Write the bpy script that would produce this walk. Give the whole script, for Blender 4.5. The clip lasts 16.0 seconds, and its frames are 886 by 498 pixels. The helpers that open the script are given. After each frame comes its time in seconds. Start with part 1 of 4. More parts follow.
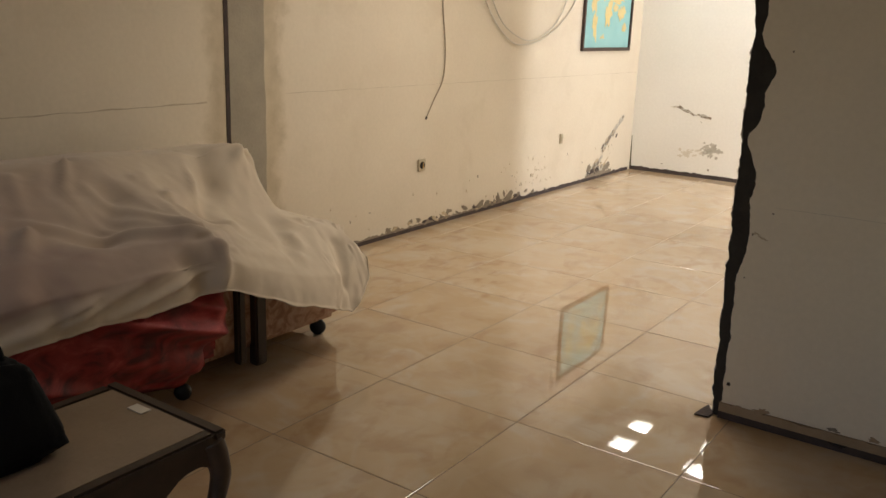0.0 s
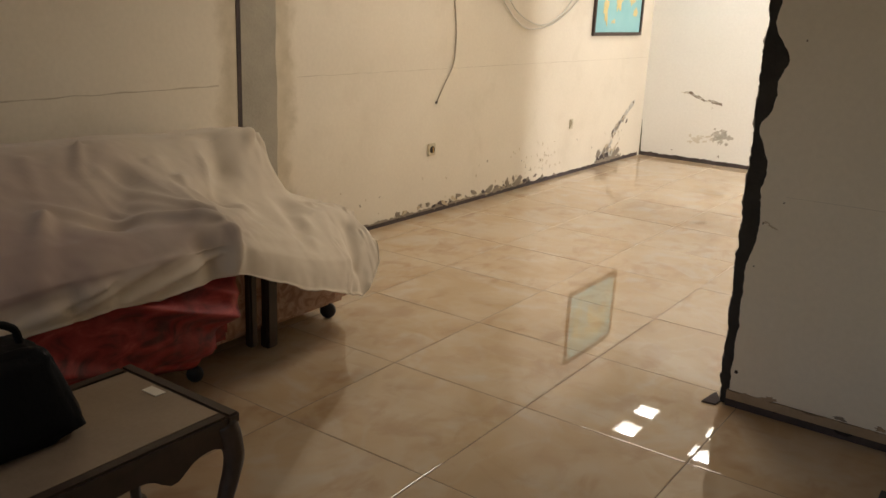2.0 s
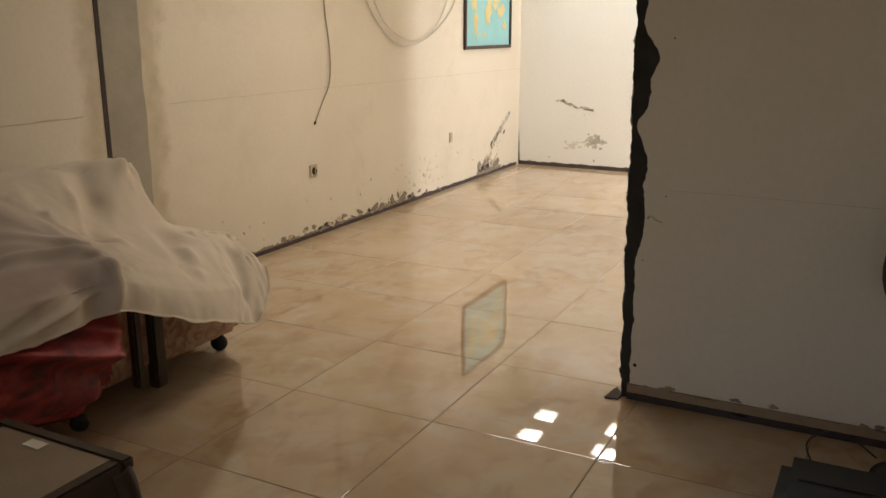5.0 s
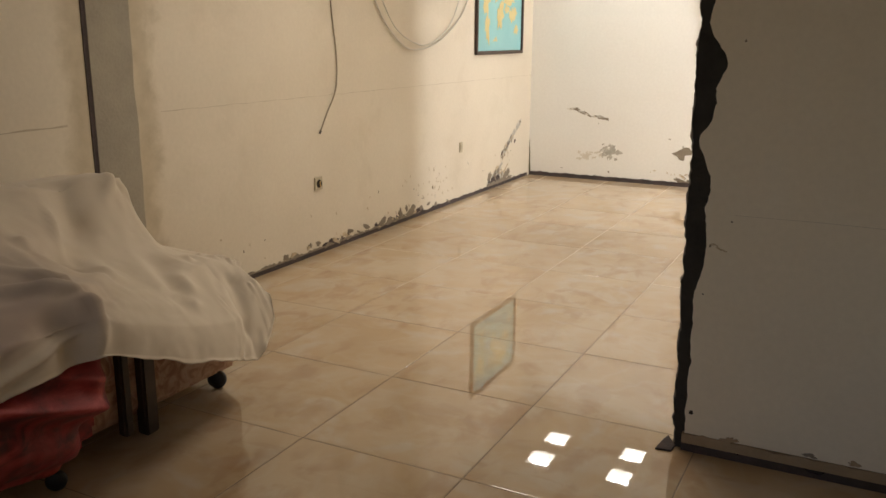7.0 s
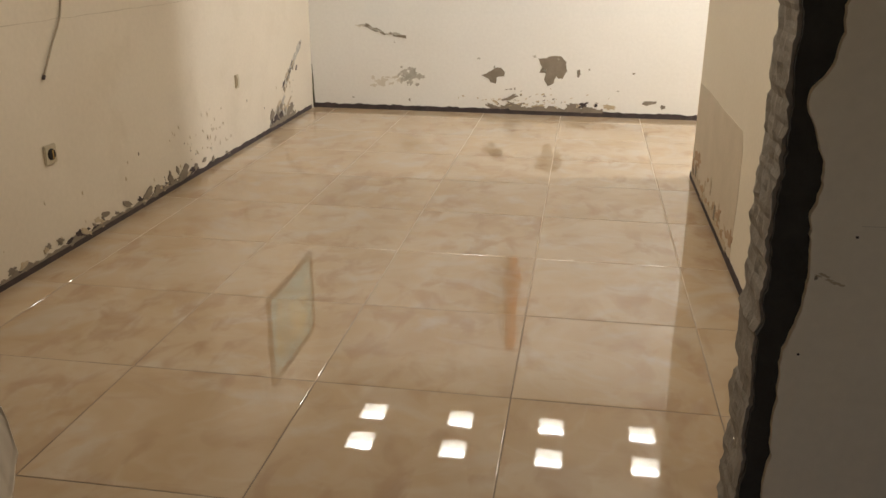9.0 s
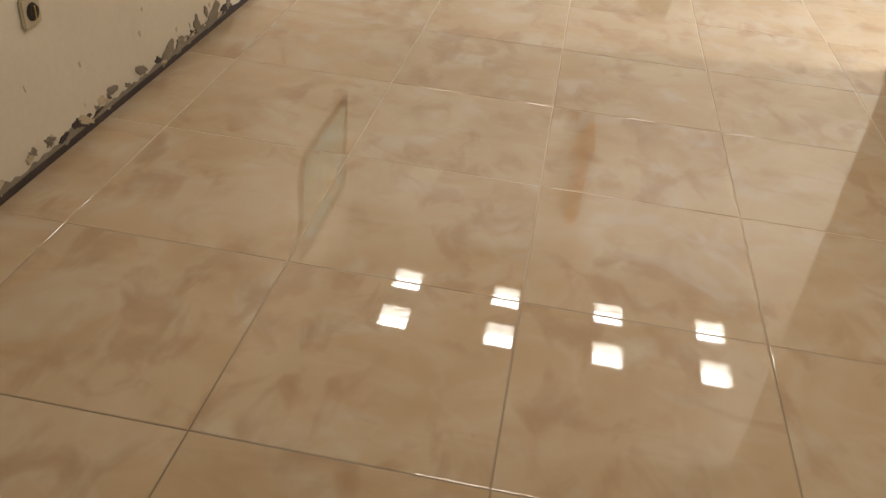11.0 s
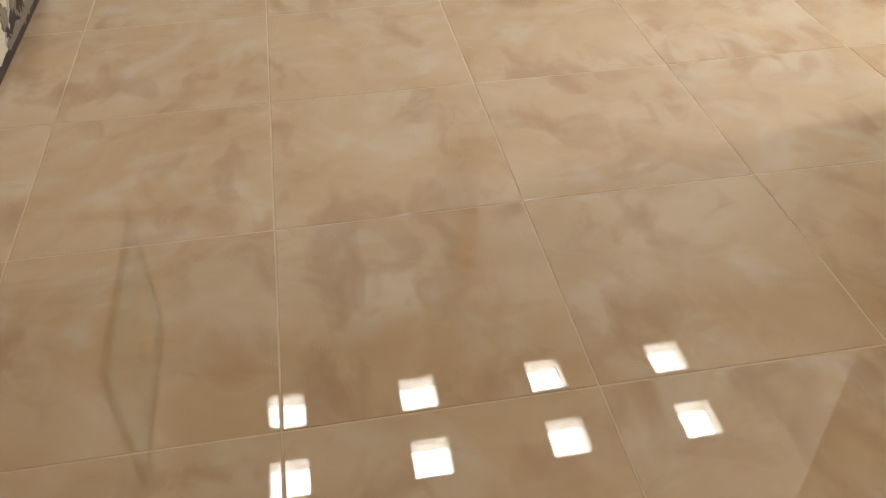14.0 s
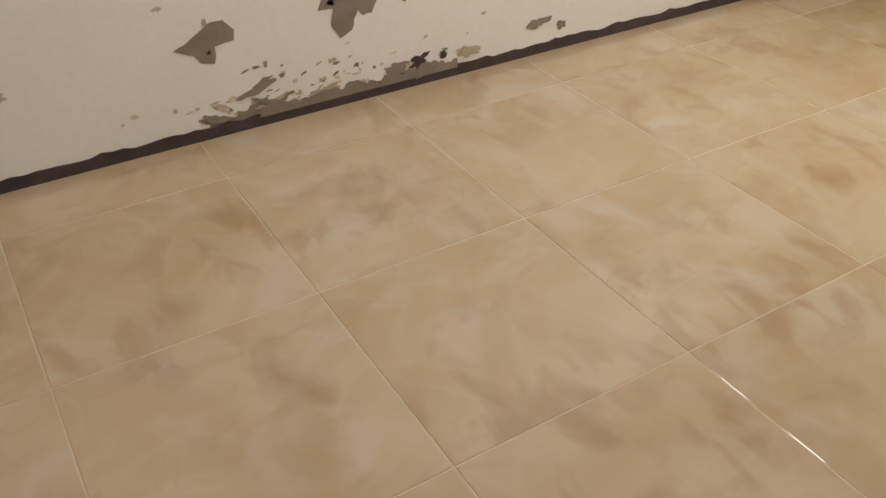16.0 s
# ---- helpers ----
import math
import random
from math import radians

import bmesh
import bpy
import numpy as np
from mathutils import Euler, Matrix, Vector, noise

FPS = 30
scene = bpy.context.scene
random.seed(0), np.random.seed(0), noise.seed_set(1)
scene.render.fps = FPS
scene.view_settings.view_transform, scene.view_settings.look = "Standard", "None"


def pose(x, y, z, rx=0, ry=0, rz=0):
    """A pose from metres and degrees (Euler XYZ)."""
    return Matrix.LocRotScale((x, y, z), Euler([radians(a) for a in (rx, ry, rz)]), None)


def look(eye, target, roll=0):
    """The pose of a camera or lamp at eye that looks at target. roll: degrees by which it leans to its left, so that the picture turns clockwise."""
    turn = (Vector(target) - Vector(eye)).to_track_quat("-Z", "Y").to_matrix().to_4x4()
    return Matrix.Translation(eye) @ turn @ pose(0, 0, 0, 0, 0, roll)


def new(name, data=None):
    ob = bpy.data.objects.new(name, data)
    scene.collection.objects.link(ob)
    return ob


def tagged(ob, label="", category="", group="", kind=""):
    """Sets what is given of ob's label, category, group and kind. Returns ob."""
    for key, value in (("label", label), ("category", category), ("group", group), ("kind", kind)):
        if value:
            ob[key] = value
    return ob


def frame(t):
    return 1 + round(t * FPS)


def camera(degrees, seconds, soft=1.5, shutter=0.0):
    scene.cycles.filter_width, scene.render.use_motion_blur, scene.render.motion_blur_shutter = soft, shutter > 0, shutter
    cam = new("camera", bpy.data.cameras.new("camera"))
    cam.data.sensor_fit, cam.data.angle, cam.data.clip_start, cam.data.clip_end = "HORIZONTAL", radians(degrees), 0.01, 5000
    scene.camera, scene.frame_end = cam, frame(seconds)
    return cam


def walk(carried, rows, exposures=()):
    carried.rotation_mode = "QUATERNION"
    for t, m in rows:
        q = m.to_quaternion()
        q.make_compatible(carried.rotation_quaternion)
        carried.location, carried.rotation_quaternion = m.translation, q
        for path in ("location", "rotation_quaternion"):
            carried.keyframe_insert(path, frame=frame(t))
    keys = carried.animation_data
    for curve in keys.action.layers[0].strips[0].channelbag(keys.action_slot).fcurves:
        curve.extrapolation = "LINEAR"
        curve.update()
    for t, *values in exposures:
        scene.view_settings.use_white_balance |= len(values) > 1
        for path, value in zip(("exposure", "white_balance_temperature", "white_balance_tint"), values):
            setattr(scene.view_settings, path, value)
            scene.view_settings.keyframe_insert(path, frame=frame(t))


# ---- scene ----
cam = camera(54.85, 16.0)
PATH = (
    (0, (3.348, -8.089, 1.367), (2.249, -6.499, 0.853), 2.05),
    (0.5, (3.356, -8.093, 1.374), (2.266, -6.502, 0.845), 1.91),
    (1, (3.353, -8.098, 1.376), (2.268, -6.507, 0.837), 1.93),
    (1.5, (3.347, -8.099, 1.379), (2.258, -6.508, 0.846), 2.15),
    (2, (3.345, -8.107, 1.381), (2.240, -6.535, 0.828), 2.46),
    (2.5, (3.347, -8.102, 1.368), (2.245, -6.525, 0.823), 2.86),
    (3, (3.344, -8.095, 1.363), (2.277, -6.497, 0.807), 2.97),
    (3.5, (3.343, -8.107, 1.369), (2.235, -6.534, 0.822), 2.61),
    (4, (3.339, -8.091, 1.357), (2.294, -6.484, 0.788), 2.98),
    (4.5, (3.317, -8.090, 1.357), (2.359, -6.417, 0.824), 1.38),
    (5, (3.302, -8.083, 1.346), (2.415, -6.362, 0.845), -0.02),
    (7.3, (2.875, -7.665, 1.318), (2.000, -5.933, 0.830), 0.40),
    (7.5, (2.758, -7.564, 1.310), (1.977, -5.796, 0.795), 0.40),
    (8, (2.569, -7.253, 1.300), (1.882, -5.454, 0.761), -0.50),
    (8.5, (2.389, -6.941, 1.250), (1.821, -5.108, 0.687), -0.50),
    (9, (2.155, -6.677, 1.273), (1.855, -4.819, 0.595), 0.30),
    (9.5, (1.995, -6.325, 1.308), (1.534, -4.539, 0.535), 2.99),
    (10, (1.767, -6.083, 1.267), (1.410, -4.315, 0.402), 3.77),
    (12.3, (1.152, -4.732, 1.269), (1.064, -3.259, -0.082), 4.53),
    (12.5, (1.131, -4.611, 1.265), (1.069, -3.144, -0.093), 3.54),
    (13, (1.035, -4.246, 1.301), (1.108, -2.769, -0.046), 3.74),
    (13.5, (0.961, -3.948, 1.261), (1.032, -2.414, -0.021), 1.93),
    (14, (0.935, -3.659, 1.245), (1.184, -2.142, -0.034), -0.93),
    (14.5, (0.918, -3.301, 1.306), (1.201, -1.774, 0.046), -2.32),
    (15, (0.847, -2.995, 1.277), (1.287, -1.482, 0.046), -1.32),
    (15.5, (0.849, -2.617, 1.270), (1.459, -1.178, 0.023), -1.70),
    (16, (0.826, -2.310, 1.276), (1.680, -0.945, 0.087), 0.50),
)
walk(cam, [(t, look(eye, target, roll)) for t, eye, target, roll in PATH], ((0,.1),(4,.11),(5,.04),(7.5,-.15),(8,-.3),(8.5,-.37),(9.5,-.43),(10,-.39),(12.5,-.28),(13,-.35),(13.5,-.45),(14,-.52),(15,-.70),(16,-.90)))

# ---- light ----
world = bpy.data.worlds.new("world")
scene.world = world
world.use_nodes = True
wn = world.node_tree.nodes
sky = wn.new("ShaderNodeTexSky")
sky.sky_type = "NISHITA"
sky.sun_disc = False
sky.sun_elevation, sky.sun_rotation = radians(55), radians(200)
world.node_tree.links.new(sky.outputs[0], wn["Background"].inputs[0])
wn["Background"].inputs[1].default_value = 0.1


def area(name, m, sx, sy, watts, colour):
    lamp = bpy.data.lights.new(name, "AREA")
    lamp.shape, lamp.size, lamp.size_y, lamp.energy, lamp.color = "RECTANGLE", sx, sy, watts, colour
    ob = new(name, lamp)
    ob.matrix_world = m
    return ob


SKY_Y, CEIL, S_WALL = (-0.44, -0.90), 2.52, -10.2
for sx in (0.56, 1.31, 2.06, 2.80):
    for sy in SKY_Y:
        area("skylight_daylight", pose(sx, sy, CEIL + 0.09), 0.20, 0.23, 4.7, (1.0, 0.98, 0.95))
area("window_daylight", pose(4.72, -1.46, 1.62, 0, 90, 0), 0.9, 0.26, 104, (0.98, 0.98, 0.99))
# unseen fill added at the south end to brighten the front room
area("front_fill_light", pose(2.7, S_WALL - 0.06, 1.4, 90, 0, 0), 3.9, 1.7, 7.0, (1.0, 0.86, 0.74))
# added fill over mid-room, set where the floor never mirrors it
area("long_room_fill_light", pose(1.60, -3.9, CEIL - 0.075), 1.1, 0.7, 28, (1.0, 0.905, 0.775))


# ---- materials ----
def mat(name, colour, rough=0.6, metal=0.0):
    m = bpy.data.materials.new(name)
    m.use_nodes = True
    b = m.node_tree.nodes["Principled BSDF"]
    b.inputs["Base Color"].default_value = (*colour, 1)
    b.inputs["Roughness"].default_value = rough
    b.inputs["Metallic"].default_value = metal
    return m


class Nodes:
    """Short hand for building a material's nodes."""

    def __init__(self, m):
        self.t = m.node_tree
        self.b = self.t.nodes["Principled BSDF"]

    def add(self, kind, **values):
        n = self.t.nodes.new(kind)
        for k, v in values.items():
            n.inputs[k.replace("_", " ")].default_value = v
        return n

    def link(self, a, b):
        self.t.links.new(a, b)

    def coords(self, random_shift=False, scale=(1, 1, 1)):
        c = self.t.nodes.new("ShaderNodeTexCoord")
        mp = self.t.nodes.new("ShaderNodeMapping")
        mp.inputs["Scale"].default_value = scale
        self.link(c.outputs["Object"], mp.inputs["Vector"])
        if random_shift:
            info = self.t.nodes.new("ShaderNodeObjectInfo")
            mul = self.t.nodes.new("ShaderNodeMath")
            mul.operation = "MULTIPLY"
            mul.inputs[1].default_value = 57.0
            self.link(info.outputs["Random"], mul.inputs[0])
            comb = self.t.nodes.new("ShaderNodeCombineXYZ")
            self.link(mul.outputs[0], comb.inputs[2])
            self.link(mul.outputs[0], comb.inputs[0])
            self.link(comb.outputs[0], mp.inputs["Location"])
        return mp.outputs[0]

    def noise(self, vec, scale, detail=4.0, rough=0.55, distort=0.0):
        n = self.add("ShaderNodeTexNoise", Scale=scale, Detail=detail, Roughness=rough, Distortion=distort)
        self.link(vec, n.inputs["Vector"])
        return n.outputs["Fac"]

    def ramp(self, fac, stops):
        r = self.t.nodes.new("ShaderNodeValToRGB")
        e = r.color_ramp.elements
        while len(e) < len(stops):
            e.new(0.5)
        for el, (p, c) in zip(e, stops):
            el.position, el.color = p, (*c, 1)
        self.link(fac, r.inputs[0])
        return r.outputs[0]

    def mix(self, fac, a, b, mode="MIX"):
        m = self.t.nodes.new("ShaderNodeMix")
        m.data_type, m.blend_type = "RGBA", mode
        for sock, v in ((m.inputs[0], fac), (m.inputs[6], a), (m.inputs[7], b)):
            if isinstance(v, (int, float)):
                sock.default_value = v
            elif isinstance(v, tuple):
                sock.default_value = (*v, 1)
            else:
                self.link(v, sock)
        return m.outputs[2]

    def bump(self, height, strength, distance=0.01):
        n = self.add("ShaderNodeBump", Strength=strength, Distance=distance)
        self.link(height, n.inputs["Height"])
        self.link(n.outputs[0], self.b.inputs["Normal"])

    def colour(self, c):
        self.link(c, self.b.inputs["Base Color"])

    def gloss(self, fac, lo, hi):
        r = self.t.nodes.new("ShaderNodeMapRange")
        r.inputs["To Min"].default_value, r.inputs["To Max"].default_value = lo, hi
        self.link(fac, r.inputs[0])
        self.link(r.outputs[0], self.b.inputs["Roughness"])


def mottled(name, a, b, scale=3.0, rough=0.7, bump=0.15, fine=60.0, spread=0.25):
    """A surface whose colour drifts between a and b, with fine relief."""
    m = mat(name, a, rough)
    n = Nodes(m)
    v = n.coords()
    big = n.noise(v, scale, 5.0, 0.6)
    small = n.noise(v, fine, 3.0, 0.6)
    c = n.ramp(big, [(0.5 - spread, a), (0.5 + spread, b)])
    c = n.mix(0.09, c, n.ramp(small, [(0.3, tuple(x * 0.7 for x in a)), (0.7, tuple(min(1, x * 1.2) for x in b))]))
    n.colour(c)
    n.gloss(big, rough - 0.08, min(1.0, rough + 0.12))
    n.bump(small, bump, 0.004)
    return m


def marble():
    """Polished beige marble-look tile with brown smudges."""
    m = mat("polished_marble_tile", (0.55, 0.43, 0.30), 0.03)
    n = Nodes(m)
    v = n.coords(True)
    cloud = n.noise(v, 1.9, 3.0, 0.5, 0.9)
    c = n.ramp(cloud, [(0.34, (0.452, 0.322, 0.188)), (0.5, (0.487, 0.360, 0.226)), (0.66, (0.515, 0.402, 0.276))])
    # greyish white clouds and thin curling veins
    pale = n.noise(v, 2.6, 3.5, 0.5, 1.6)
    c = n.mix(n.ramp(pale, [(0.52, (0, 0, 0)), (0.68, (0.60, 0.60, 0.60))]), c, (0.52, 0.44, 0.345))
    vein = n.noise(v, 2.2, 2.5, 0.5, 2.2)
    c = n.mix(n.ramp(vein, [(0.42, (0, 0, 0)), (0.49, (0.13, 0.13, 0.13)), (0.56, (0, 0, 0))]), c, (0.57, 0.50, 0.40))
    # soft rusty dabs that gather in some parts of a tile
    where = n.ramp(n.noise(v, 2.3, 1.5, 0.5, 0.5), [(0.40, (0, 0, 0)), (0.58, (1, 1, 1))])
    dabs = n.ramp(n.noise(n.coords(True, (1.25, 0.75, 1.0)), 7.0, 3.0, 0.5, 0.5), [(0.50, (0, 0, 0)), (0.61, (0.40, 0.40, 0.40)), (0.72, (0.62, 0.62, 0.62))])
    c = n.mix(n.mix(1.0, dabs, where, "MULTIPLY"), c, (0.335, 0.196, 0.108))
    smear = n.ramp(n.noise(n.coords(True, (0.75, 1.35, 1.0)), 5.0, 4.0, 0.6, 1.0), [(0.56, (0, 0, 0)), (0.70, (0.28, 0.28, 0.28))])
    c = n.mix(smear, c, (0.36, 0.225, 0.130))
    n.colour(c)
    n.gloss(n.noise(v, 2.0, 3.0), 0.012, 0.035)
    n.bump(n.noise(v, 4.5, 1.0), 0.05, 0.004)
    n.b.inputs["IOR"].default_value = 1.76
    return m


M_TILE = marble()
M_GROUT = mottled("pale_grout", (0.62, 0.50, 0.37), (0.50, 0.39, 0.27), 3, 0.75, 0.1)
# joints get darker in the front room, fading out behind the broken wall
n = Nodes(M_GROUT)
pale_base = n.b.inputs["Base Color"].links[0].from_socket
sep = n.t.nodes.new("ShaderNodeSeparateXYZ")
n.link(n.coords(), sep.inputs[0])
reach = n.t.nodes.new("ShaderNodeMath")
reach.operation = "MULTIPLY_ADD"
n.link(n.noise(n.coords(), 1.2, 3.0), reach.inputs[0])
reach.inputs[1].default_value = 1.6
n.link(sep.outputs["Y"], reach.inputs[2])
front_dark = n.t.nodes.new("ShaderNodeMapRange")
front_dark.inputs["From Min"].default_value, front_dark.inputs["From Max"].default_value = -2.6, -3.7
n.link(reach.outputs[0], front_dark.inputs[0])
n.colour(n.mix(front_dark.outputs[0], pale_base, (0.20, 0.148, 0.098)))
M_WALL = mottled("cream_painted_plaster", (0.74, 0.66, 0.52), (0.80, 0.73, 0.60), 1.6, 0.62, 0.12, 45)
M_WALL2 = mottled("white_painted_plaster", (0.80, 0.775, 0.72), (0.84, 0.82, 0.775), 1.4, 0.6, 0.12, 45)
M_CEIL = mottled("ceiling_paint", (0.72, 0.68, 0.60), (0.78, 0.74, 0.66), 1.2, 0.8, 0.08)
M_CEMENT = mottled("raw_cement", (0.30, 0.27, 0.22), (0.40, 0.36, 0.29), 5, 0.9, 0.5, 70)
M_DARKCEM = mottled("dark_damp_cement", (0.035, 0.03, 0.025), (0.09, 0.062, 0.06), 12, 0.9, 0.7, 80)
M_STAIN = mottled("brown_stained_plaster", (0.42, 0.33, 0.21), (0.58, 0.48, 0.34), 6, 0.8, 0.4, 60)
# near-black: shade of the recess behind the plaster is put into this colour
M_MASONRY = mottled("dark_shaded_masonry", (0.022, 0.02, 0.018), (0.05, 0.045, 0.04), 14, 0.95, 0.9, 60)
M_JAMB = mottled("grey_jamb_mortar", (0.20, 0.175, 0.145), (0.30, 0.265, 0.22), 9, 0.95, 0.8, 60)
M_CHIP = mottled("bared_render", (0.20, 0.165, 0.12), (0.30, 0.25, 0.19), 10, 0.9, 0.5, 70)


def west_plaster():
    """Cream paint with brown staining either side of the old joint, and drifting dirt."""
    m = mottled("stained_cream_plaster", (0.665, 0.590, 0.475), (0.735, 0.665, 0.550), 1.3, 0.62, 0.1, 45)
    n = Nodes(m)
    v = n.coords()
    was = n.b.inputs["Base Color"].links[0].from_socket
    sep = n.t.nodes.new("ShaderNodeSeparateXYZ")
    n.link(v, sep.inputs[0])
    wob = n.noise(v, 5.0, 6.0, 0.62, 0.4)

    def spread(y0, y1, amount):
        add = n.t.nodes.new("ShaderNodeMath")
        add.operation = "MULTIPLY_ADD"
        n.link(wob, add.inputs[0])
        add.inputs[1].default_value = amount
        n.link(sep.outputs[1], add.inputs[2])
        r = n.t.nodes.new("ShaderNodeMapRange")
        r.interpolation_type = "SMOOTHSTEP"
        r.inputs["From Min"].default_value, r.inputs["From Max"].default_value = y0 + amount / 2, y1 + amount / 2
        n.link(add.outputs[0], r.inputs[0])
        return r.outputs[0]

    right = spread(-4.76, -4.86, 0.30)
    left = spread(-5.34, -5.24, 0.20)
    both = n.t.nodes.new("ShaderNodeMath")
    both.operation = "MULTIPLY"
    n.link(right, both.inputs[0])
    n.link(left, both.inputs[1])
    tint = n.ramp(n.noise(v, 9.0, 5.0, 0.6), [(0.3, (0.40, 0.33, 0.22)), (0.7, (0.56, 0.48, 0.35))])
    c = n.mix(n.ramp(both.outputs[0], [(0.0, (0, 0, 0)), (1.0, (0.75, 0.75, 0.75))]), was, tint)
    dirt = n.noise(v, 2.2, 6.0, 0.65, 0.3)
    c = n.mix(n.ramp(dirt, [(0.54, (0, 0, 0)), (0.78, (0.35, 0.35, 0.35))]), c, (0.52, 0.44, 0.32))
    n.colour(c)
    return m


M_WEST = west_plaster()
M_DULL = mottled("dull_plaster", (0.55, 0.47, 0.35), (0.66, 0.57, 0.44), 5, 0.7, 0.2, 50)


# ---- mesh helpers ----
def part(name, bm, material, parent=None, label="", smooth=False):
    me = bpy.data.meshes.new(name)
    bmesh.ops.recalc_face_normals(bm, faces=bm.faces)
    bm.to_mesh(me)
    bm.free()
    me.materials.append(material)
    if smooth:
        for p in me.polygons:
            p.use_smooth = True
    ob = new(name, me)
    if parent is not None:
        ob.parent = parent
    if label:
        tagged(ob, label)
    return ob


def box(x0, x1, y0, y1, z0, z1, bevel=0.0, bm=None):
    bm = bm or bmesh.new()
    r = bmesh.ops.create_cube(bm, size=1)
    for v in r["verts"]:
        v.co = Vector(((x0 + x1) / 2 + v.co.x * (x1 - x0), (y0 + y1) / 2 + v.co.y * (y1 - y0), (z0 + z1) / 2 + v.co.z * (z1 - z0)))
    if bevel:
        bmesh.ops.bevel(bm, geom=list({e for v in r["verts"] for e in v.link_edges}), offset=bevel, segments=2, affect="EDGES")
    return bm


def prism(outline, thickness, m):
    """An outline in local x, y, made thick along local z, placed by m."""
    bm = bmesh.new()
    lo = [bm.verts.new(m @ Vector((x, y, 0))) for x, y in outline]
    hi = [bm.verts.new(m @ Vector((x, y, thickness))) for x, y in outline]
    n = len(outline)
    bm.faces.new(hi)
    bm.faces.new(lo[::-1])
    for i in range(n):
        bm.faces.new((lo[i], lo[(i + 1) % n], hi[(i + 1) % n], hi[i]))
    return bm


def tube(points, radius, sides=8, bm=None, closed_ends=True):
    """A round bar along points; radius a number or one for each point."""
    bm = bm or bmesh.new()
    pts = [Vector(p) for p in points]
    rings = []
    up = Vector((0.123, 0.2, 1)).normalized()
    for i, p in enumerate(pts):
        d = (pts[min(i + 1, len(pts) - 1)] - pts[max(i - 1, 0)]).normalized()
        a = d.cross(up)
        if a.length < 0.05:
            a = d.cross(Vector((1, 0, 0)))
        a.normalize()
        b = d.cross(a)
        r = radius[i] if isinstance(radius, (list, tuple)) else radius
        rings.append([bm.verts.new(p + r * (math.cos(q) * a + math.sin(q) * b)) for q in (2 * math.pi * k / sides for k in range(sides))])
    for u, w in zip(rings, rings[1:]):
        for k in range(sides):
            bm.faces.new((u[k], u[(k + 1) % sides], w[(k + 1) % sides], w[k]))
    if closed_ends:
        bm.faces.new(rings[0])
        bm.faces.new(rings[-1])
    return bm


def lathe(profile, m, sides=20):
    """Radius and height pairs turned about local z."""
    bm = bmesh.new()
    rings = [[bm.verts.new(m @ Vector((r * math.cos(2 * math.pi * k / sides), r * math.sin(2 * math.pi * k / sides), z))) for k in range(sides)] for r, z in profile]
    for u, w in zip(rings, rings[1:]):
        for k in range(sides):
            bm.faces.new((u[k], u[(k + 1) % sides], w[(k + 1) % sides], w[k]))
    bm.faces.new(rings[0])
    bm.faces.new(rings[-1])
    return bm


def curve_points(keys, n):
    """Smooth (Catmull-Rom) points through keys."""
    k = [Vector(p) for p in keys]
    k = [2 * k[0] - k[1]] + k + [2 * k[-1] - k[-2]]
    out = []
    for i in range(1, len(k) - 2):
        for s in range(n):
            t = s / n
            a, b, c, d = k[i - 1 : i + 3]
            out.append(0.5 * (2 * b + (c - a) * t + (2 * a - 5 * b + 4 * c - d) * t * t + (3 * b - a - 3 * c + d) * t**3))
    out.append(k[-2])
    return out


# ---- structure ----
S, N = -10.2, 0.0
TH = 0.15
EDGE, PY, PT = 2.527, -5.135, 0.20
RX, RY = 2.80, -1.76


def wall(name, bm, label, material=None):
    return tagged(part(name, bm, material or M_WALL), label, "wall", kind="structure")


wall_west = wall("wall_west", box(-TH, 0, S, TH, -0.1, CEIL), "cream painted plaster wall with damp stains and peeling base", M_WEST)
wall_north = wall("wall_north", box(0, 4.75, 0, TH, -0.1, CEIL), "white painted plaster wall with peeled and mouldy patches", M_WALL2)
wall_east = wall("wall_east", box(RX, RX + TH, PY + PT, RY, -0.1, CEIL), "cream plaster wall with a darker lower part")
b = box(0, 0.7, S - TH, S, -0.1, CEIL)
box(4.7, 5.35, S - TH, S, -0.1, CEIL, 0, b)
box(0.7, 4.7, S - TH, S, -0.1, 0.5, 0, b)
box(0.7, 4.7, S - TH, S, 2.3, CEIL, 0, b)
wall_south = wall("wall_south", b, "plain cream plaster wall with an added wide opening for the fill light")
wall_front_east = wall("wall_front_east", box(5.2, 5.35, S, PY + PT, -0.1, CEIL), "plain cream plaster wall of the front room")
wall_recess_south = wall("wall_recess_south", box(RX + TH, 4.75, RY - TH, RY, -0.1, CEIL), "plain plaster wall of the side recess")
# recess end wall, with a narrow window
b = box(4.6, 4.75, RY, 0, -0.1, 1.17)
box(4.6, 4.75, RY, 0, 2.07, CEIL, 0, b)
box(4.6, 4.75, RY, -1.59, 1.17, 2.07, 0, b)
box(4.6, 4.75, -1.33, 0, 1.17, 2.07, 0, b)
wall("wall_recess_east", b, "plain plaster wall with a narrow window")

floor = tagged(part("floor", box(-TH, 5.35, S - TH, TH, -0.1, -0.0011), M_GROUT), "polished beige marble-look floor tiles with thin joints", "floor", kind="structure")

